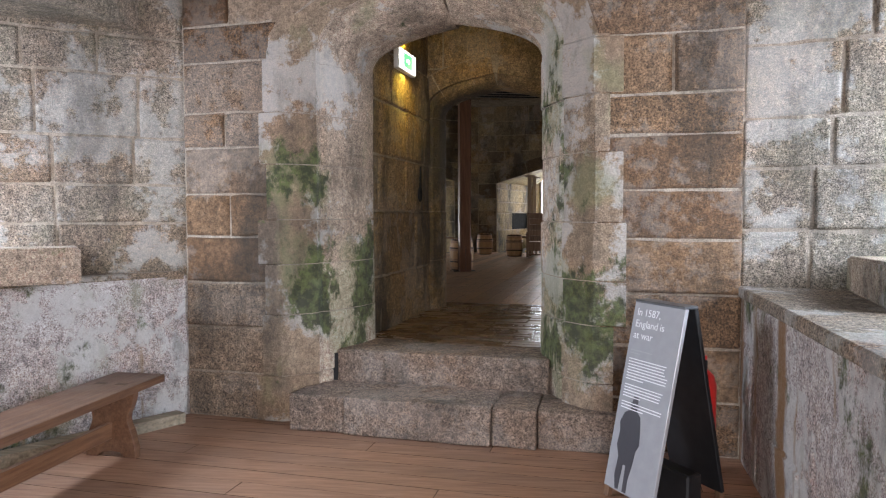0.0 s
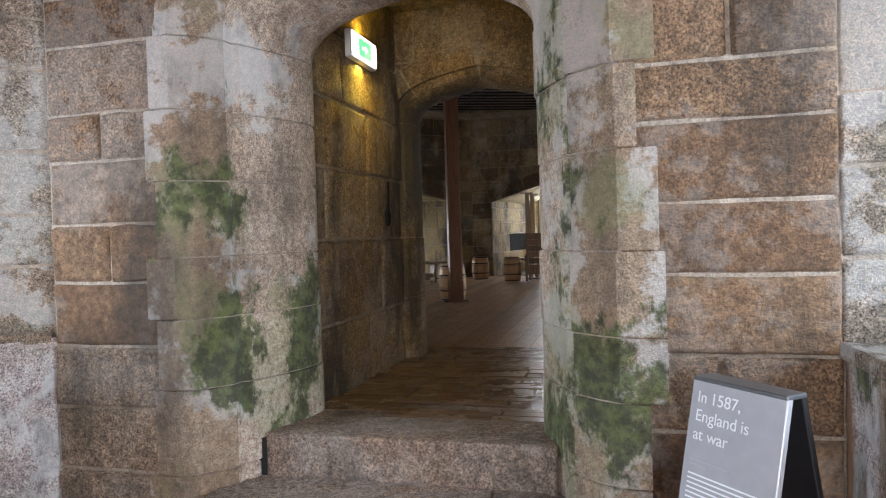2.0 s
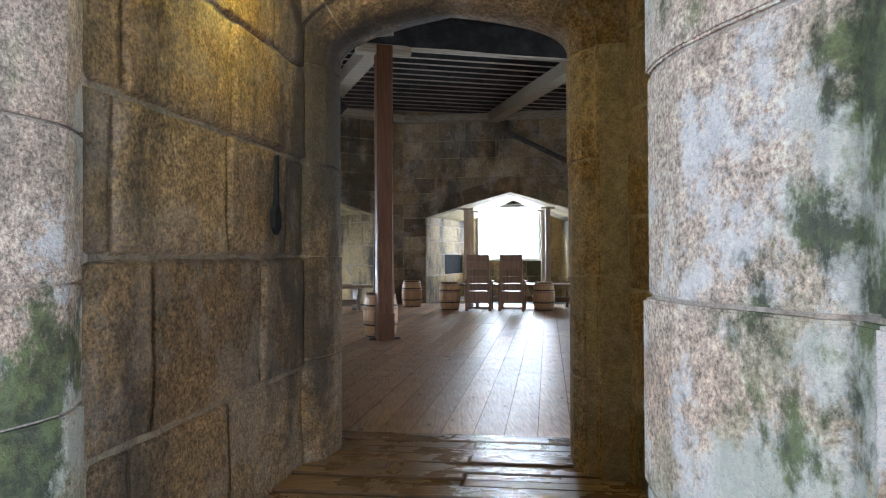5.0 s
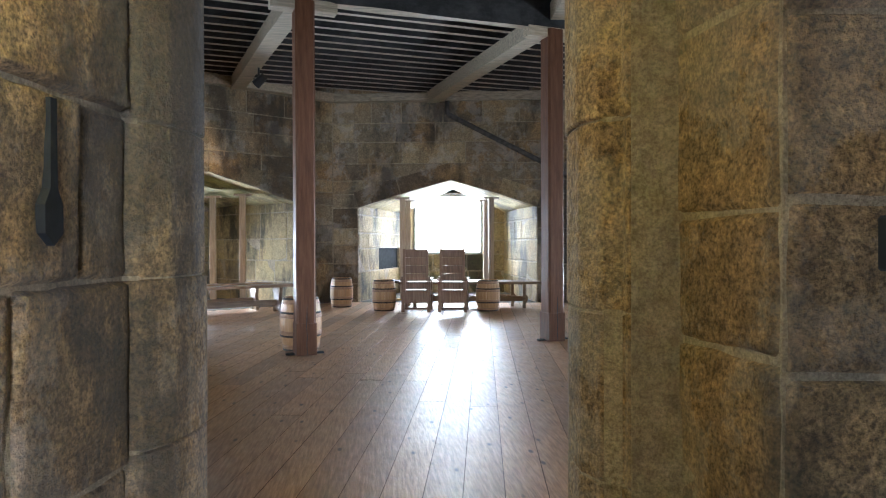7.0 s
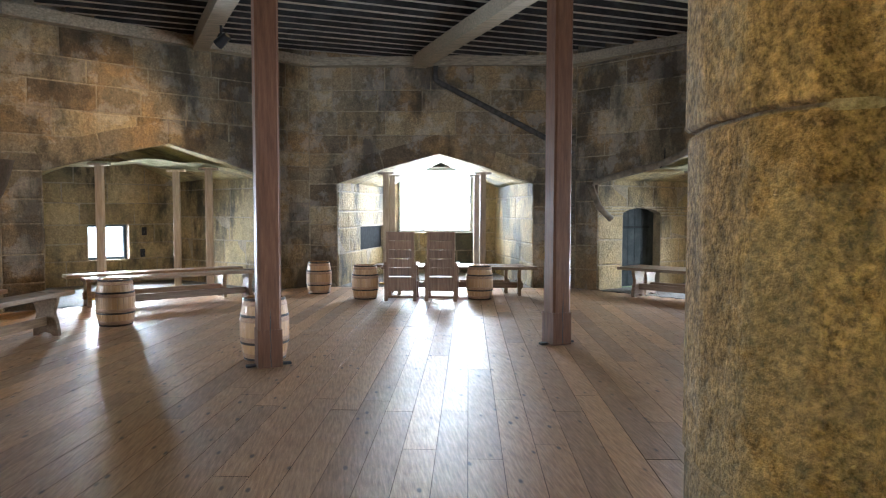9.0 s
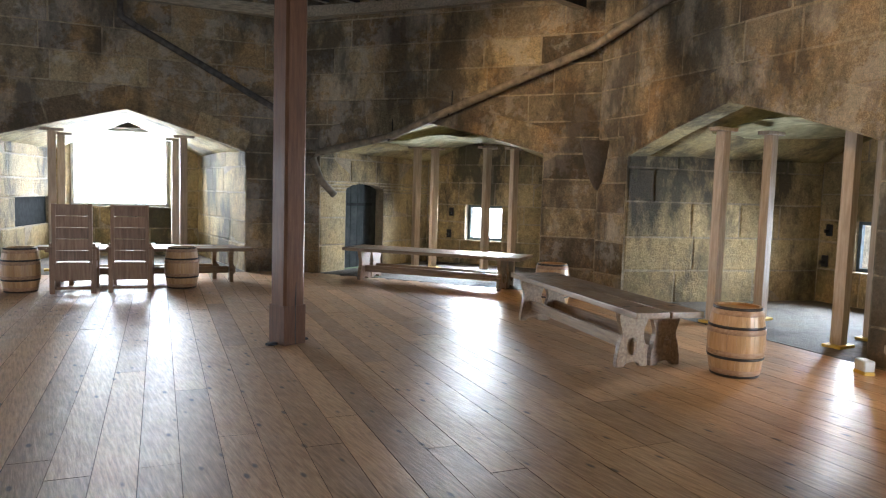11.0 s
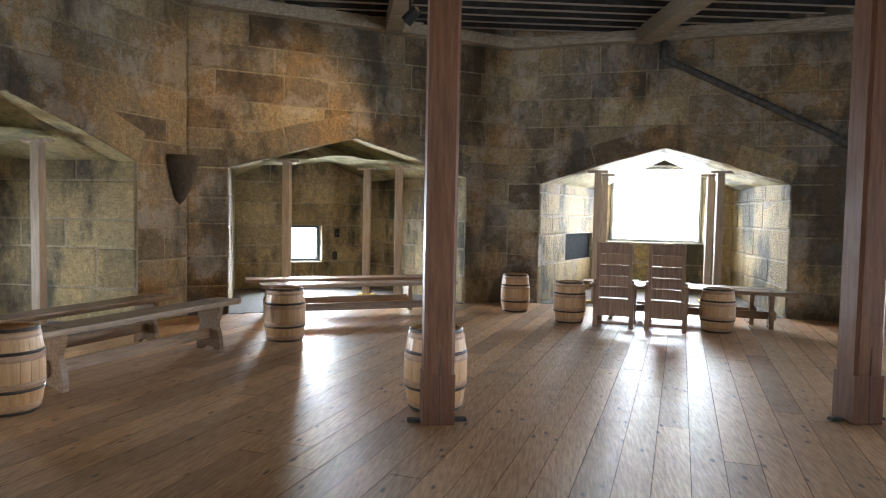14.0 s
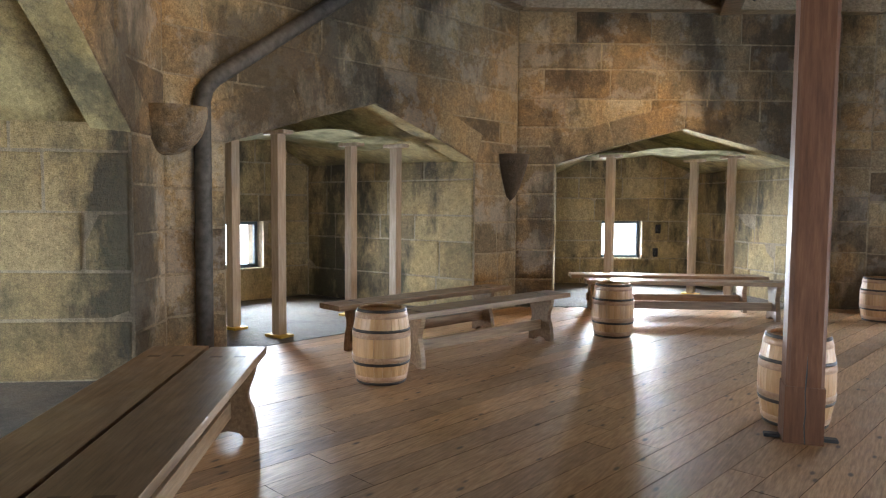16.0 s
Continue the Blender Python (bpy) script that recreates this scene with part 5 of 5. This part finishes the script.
area_lamp("exit_sign_glow_front", (-0.285, 6.37, 2.49), (0.35, 7.1, 1.5), 0.4, 0.16, 6.5, (1.0, 0.76, 0.20), 150)

# key slot in the passage wall: uncut, a black piece paints its darkness
bm = outline_prism([(-0.012, 0.36), (0.012, 0.36), (0.014, 0.14), (0.035, 0.1), (0.035, 0.03), (0.0, 0.0), (-0.035, 0.03), (-0.035, 0.1), (-0.014, 0.14)], -0.002, 0.03, "y")
ob = new("wall_slot", mesh_from(bm, "wall_slot", MATTE_BLACK))
ob.matrix_world = pose(-0.258, 6.86, 1.19, 0, 0, 90 + WALL_TURN)
tagged(ob, "dark key-shaped slot cut in the passage wall", "slot")
# square hole in the recess: a solid black box imitates its darkness
bm = soft_box(-0.06, 0.06, -0.03, 0.03, 0, 0.12, 0.006)
ob = new("wall_box", mesh_from(bm, "wall_box", BLACK))
ob.matrix_world = pose(1.66, 6.46, 1.13, 0, 0, 0)
tagged(ob, "small black box fixed in the wall recess", "box")


# ---------------------------------------------------------------- corbels, pipes and lamps
def corbel(at, turn, w, h, deep, z_top, dark):
    """A half-bowl of stone in the corner of two walls."""
    bm = bmesh.new()
    rings = []
    n, k = 8, 12
    for i in range(n + 1):
        turn_down = 0.5 * math.pi * i / n
        f = math.sin(turn_down)
        r = max(0.06, math.cos(turn_down) ** 0.75 if not dark else (1 - f) ** 0.55)
        rings.append([bm.verts.new((w / 2 * r * math.cos(math.pi * j / k), -deep * r * math.sin(math.pi * j / k) * (1 + 0.08 * noise.noise((j, i, z_top))), -h * f)) for j in range(k + 1)])
    for a, b in zip(rings, rings[1:]):
        for j in range(k):
            bm.faces.new((a[j], a[j + 1], b[j + 1], b[j]))
    bm.faces.new(rings[0])
    bmesh.ops.recalc_face_normals(bm, faces=bm.faces[:])
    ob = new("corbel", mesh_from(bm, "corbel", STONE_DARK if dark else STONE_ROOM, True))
    ob.matrix_world = pose(at[0], at[1], z_top, 0, 0, turn)
    return tagged(ob, "blackened half-bowl stone corbel in the corner" if dark else "worn half-bowl stone corbel in the corner", "corbel", "corbels")


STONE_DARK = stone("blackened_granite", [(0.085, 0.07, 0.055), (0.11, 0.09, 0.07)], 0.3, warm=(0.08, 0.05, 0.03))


def toward(p):
    return math.degrees(math.atan2(CENTRE[1] - p[1], CENTRE[0] - p[0])) + 90


corbel(V45, toward(V45), 0.62, 0.40, 0.42, 2.22, False)
m_west, len_west = wall_pose(V45, V34)
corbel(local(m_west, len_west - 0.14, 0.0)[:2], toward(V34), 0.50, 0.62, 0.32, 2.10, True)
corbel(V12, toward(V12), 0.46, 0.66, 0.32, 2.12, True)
m_east, len_east = wall_pose(V12, V27)
corbel(local(m_east, len_east - 0.34, 0.0)[:2], toward(V27) + 12, 0.56, 0.38, 0.36, 2.16, False)


def on(side, s, z, off=-0.07):
    a, b = {n: (p, q) for n, p, q in SIDES}["embrasure_" + side]
    m, _ = wall_pose(a, b)
    return local(m, s, off, z)


def pipe(path, r, label, mat=None):
    ob = new("drain_pipe", mesh_from(tube(path, r, 12), "drain_pipe", mat or LEAD, True))
    return tagged(ob, label, "pipe", "drain pipes")


pipe([on("west", 0.33, 0.0), on("west", 0.33, 1.0), on("west", 0.33, 2.30), on("west", 0.36, 2.42), on("west", 0.45, 2.53), on("west", 2.04, 3.66), on("west", 2.8, 4.15)], 0.075, "dark grey drain pipe down the wall")
pipe([on("north", 2.35, 4.05), on("north", 2.35, 3.82), on("north", 2.42, 3.76), on("north", 4.54, 2.66), on("north", 4.85, 2.45, -0.12)], 0.05, "grey drain pipe slanting down the wall")
pipe([on("east", 2.6, 4.1), on("east", 1.39, 3.72), on("east", 0.1, 3.42, -0.12), on("northeast", 4.8, 3.36, -0.12), on("northeast", 1.78, 2.20, -0.09), on("northeast", 0.5, 1.95, -0.09), on("northeast", 0.40, 1.85, -0.09), on("northeast", 0.55, 1.5, -0.07), on("northeast", 0.70, 1.28, 0.1)], 0.058, "drain pipe slanting round the arch, coloured buff as if warmly lit", LEAD_LIT)
for s, z in ((1.78, 2.20), (2.75, 2.57)):
    p, q = on("northeast", s, z - 0.03, -0.09), on("northeast", s, z + 0.30, -0.012)
    hook = new("pipe_hook", mesh_from(tube([on("northeast", s, z - 0.07, -0.16), p, on("northeast", s, z + 0.06, -0.03), q], 0.011, 8), "pipe_hook", BLACK, True))
    tagged(hook, "thin black iron hook holding the slanting pipe", "hook", "pipe hooks")

LAMPS = [((-1.30, 16.10, 3.74), (-3.7, 16.9, 1.7), 85), ((4.79, 13.9, 3.66), (7.1, 14.9, 2.2), 85), ((-2.38, 12.09, 3.66), (-5.0, 11.3, 2.0), 52), ((2.55, 10.5, 3.76), (6.6, 9.3, 2.2), 240)]
for at, to, power in LAMPS:
    t = thing("spot_lamp", pose(*at), "black spot lamp fixed under the beam, lit warm", "lamp", "spot lamps")
    aim = look((0, 0, 0), tuple(q - p for p, q in zip(at, to)))
    bm = bmesh.new()
    bmesh.ops.create_cone(bm, cap_ends=False, segments=20, radius1=0.075, radius2=0.06, depth=0.2)
    bmesh.ops.translate(bm, verts=bm.verts[:], vec=(0, 0, 0.03))
    part("housing", bm, BLACK, t, m=aim)
    part("bracket", soft_box(-0.015, 0.015, -0.015, 0.015, 0.05, 0.27, 0.003), BLACK, t)
    bm = bmesh.new()
    bmesh.ops.create_cone(bm, cap_ends=True, segments=20, radius1=0.06, radius2=0.06, depth=0.01)
    bmesh.ops.translate(bm, verts=bm.verts[:], vec=(0, 0, 0.03))
    part("lens", bm, glowing("warm_lamp_lens", (1.0, 0.6, 0.22), 6.0), t, "glowing warm lens", m=aim)
    way = (Vector(to) - Vector(at)).normalized()
    spot_lamp("warm_spot", tuple(Vector(at) + way * 0.06), to, power, 98)

# small flood lamp on the floor by the pier
t = thing("floor_light", pose(6.50, 10.42, 0, 0, 0, 60), "small white flood lamp on the floor by the pier", "lamp")
part("body", soft_box(-0.07, 0.07, -0.045, 0.045, 0.03, 0.12, 0.01), plain("white_plastic", (0.5, 0.5, 0.48), 0.4, spread=0.05), t)
part("stand", soft_box(-0.075, 0.075, -0.045, 0.045, 0.0, 0.03, 0.004), YELLOW, t, "yellow stand")


# ---------------------------------------------------------------- boards, piece by piece
JOINT_DIRT = plain("joint_dirt", (0.11, 0.07, 0.042), 0.95)


def board_piece(name, parent, x0, x1, y0, y1, mat, rng, thick=0.03, m=None, e=0.0012, rough=0.0008):
    """One plank with softened top edges, in the floor's own frame."""
    z = rng.uniform(-rough, rough)
    v = [(x0, y0, -thick), (x1, y0, -thick), (x1, y1, -thick), (x0, y1, -thick),
         (x0, y0, z - e * 0.7), (x1, y0, z - e * 0.7), (x1, y1, z - e * 0.7), (x0, y1, z - e * 0.7),
         (x0 + e, y0 + e, z), (x1 - e, y0 + e, z), (x1 - e, y1 - e, z), (x0 + e, y1 - e, z)]
    f = [(0, 1, 5, 4), (1, 2, 6, 5), (2, 3, 7, 6), (3, 0, 4, 7), (4, 5, 9, 8), (5, 6, 10, 9), (6, 7, 11, 10), (7, 4, 8, 11), (8, 9, 10, 11)]
    me = bpy.data.meshes.new(name)
    me.from_pydata(v, [], f)
    me.materials.append(mat)
    me.materials.append(JOINT_DIRT)
    me.polygons.foreach_set("material_index", [1] * 8 + [0])
    ob = new(name, me)
    ob.parent = parent
    ob.matrix_basis = m
    return ob


rng = random.Random(77)
turn_floor = pose(CENTRE[0], CENTRE[1], 0, 0, 0, AXIS - 90)
width = 0.197
x = -6.0
while x < 6.0:
    w = width + rng.uniform(-0.012, 0.012)
    xm = x + w / 2
    apothem = RADIUS * math.cos(radians(22.5)) + 0.02
    reach = min(apothem, max(0.3, apothem * math.sqrt(2) - abs(xm)))
    y, end = -min(reach, 5.75), reach
    while y < end - 0.05:
        step = rng.uniform(2.2, 4.6)
        y2 = end if y + step > end - 1.0 else y + step
        board_piece("floorboard", floor, x + 0.0007, x + w - 0.0007, y + 0.001, y2 - 0.001, OAK_FLOOR, rng, m=turn_floor)
        y = y2
    x += w

y = 5.25
pm = pose(0, 0, 0.0, 0, 0, 0)
while y < 7.66:
    w = rng.uniform(0.10, 0.16)
    cut = rng.choice([None, 0.1, 0.5, 0.8])
    spans = [(-0.72, 1.82)] if cut is None else [(-0.72, cut), (cut + 0.004, 1.82)]
    for a, b in spans:
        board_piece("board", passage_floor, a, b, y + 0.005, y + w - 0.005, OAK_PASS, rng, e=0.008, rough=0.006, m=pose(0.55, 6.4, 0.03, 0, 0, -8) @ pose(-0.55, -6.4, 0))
    y += w

y = -2.4
while y < 5.2:
    w = rng.uniform(0.15, 0.21)
    cut = rng.uniform(-2.3, 1.6)
    for a, b in ((-3.55, cut), (cut + 0.003, 2.35)):
        board_piece("floorboard", floor_out, a, b, y + 0.0012, y + w - 0.0012, OAK_OUT, rng, m=pose(0, 0, LOW, 0, 0, -8.5))
    y += w
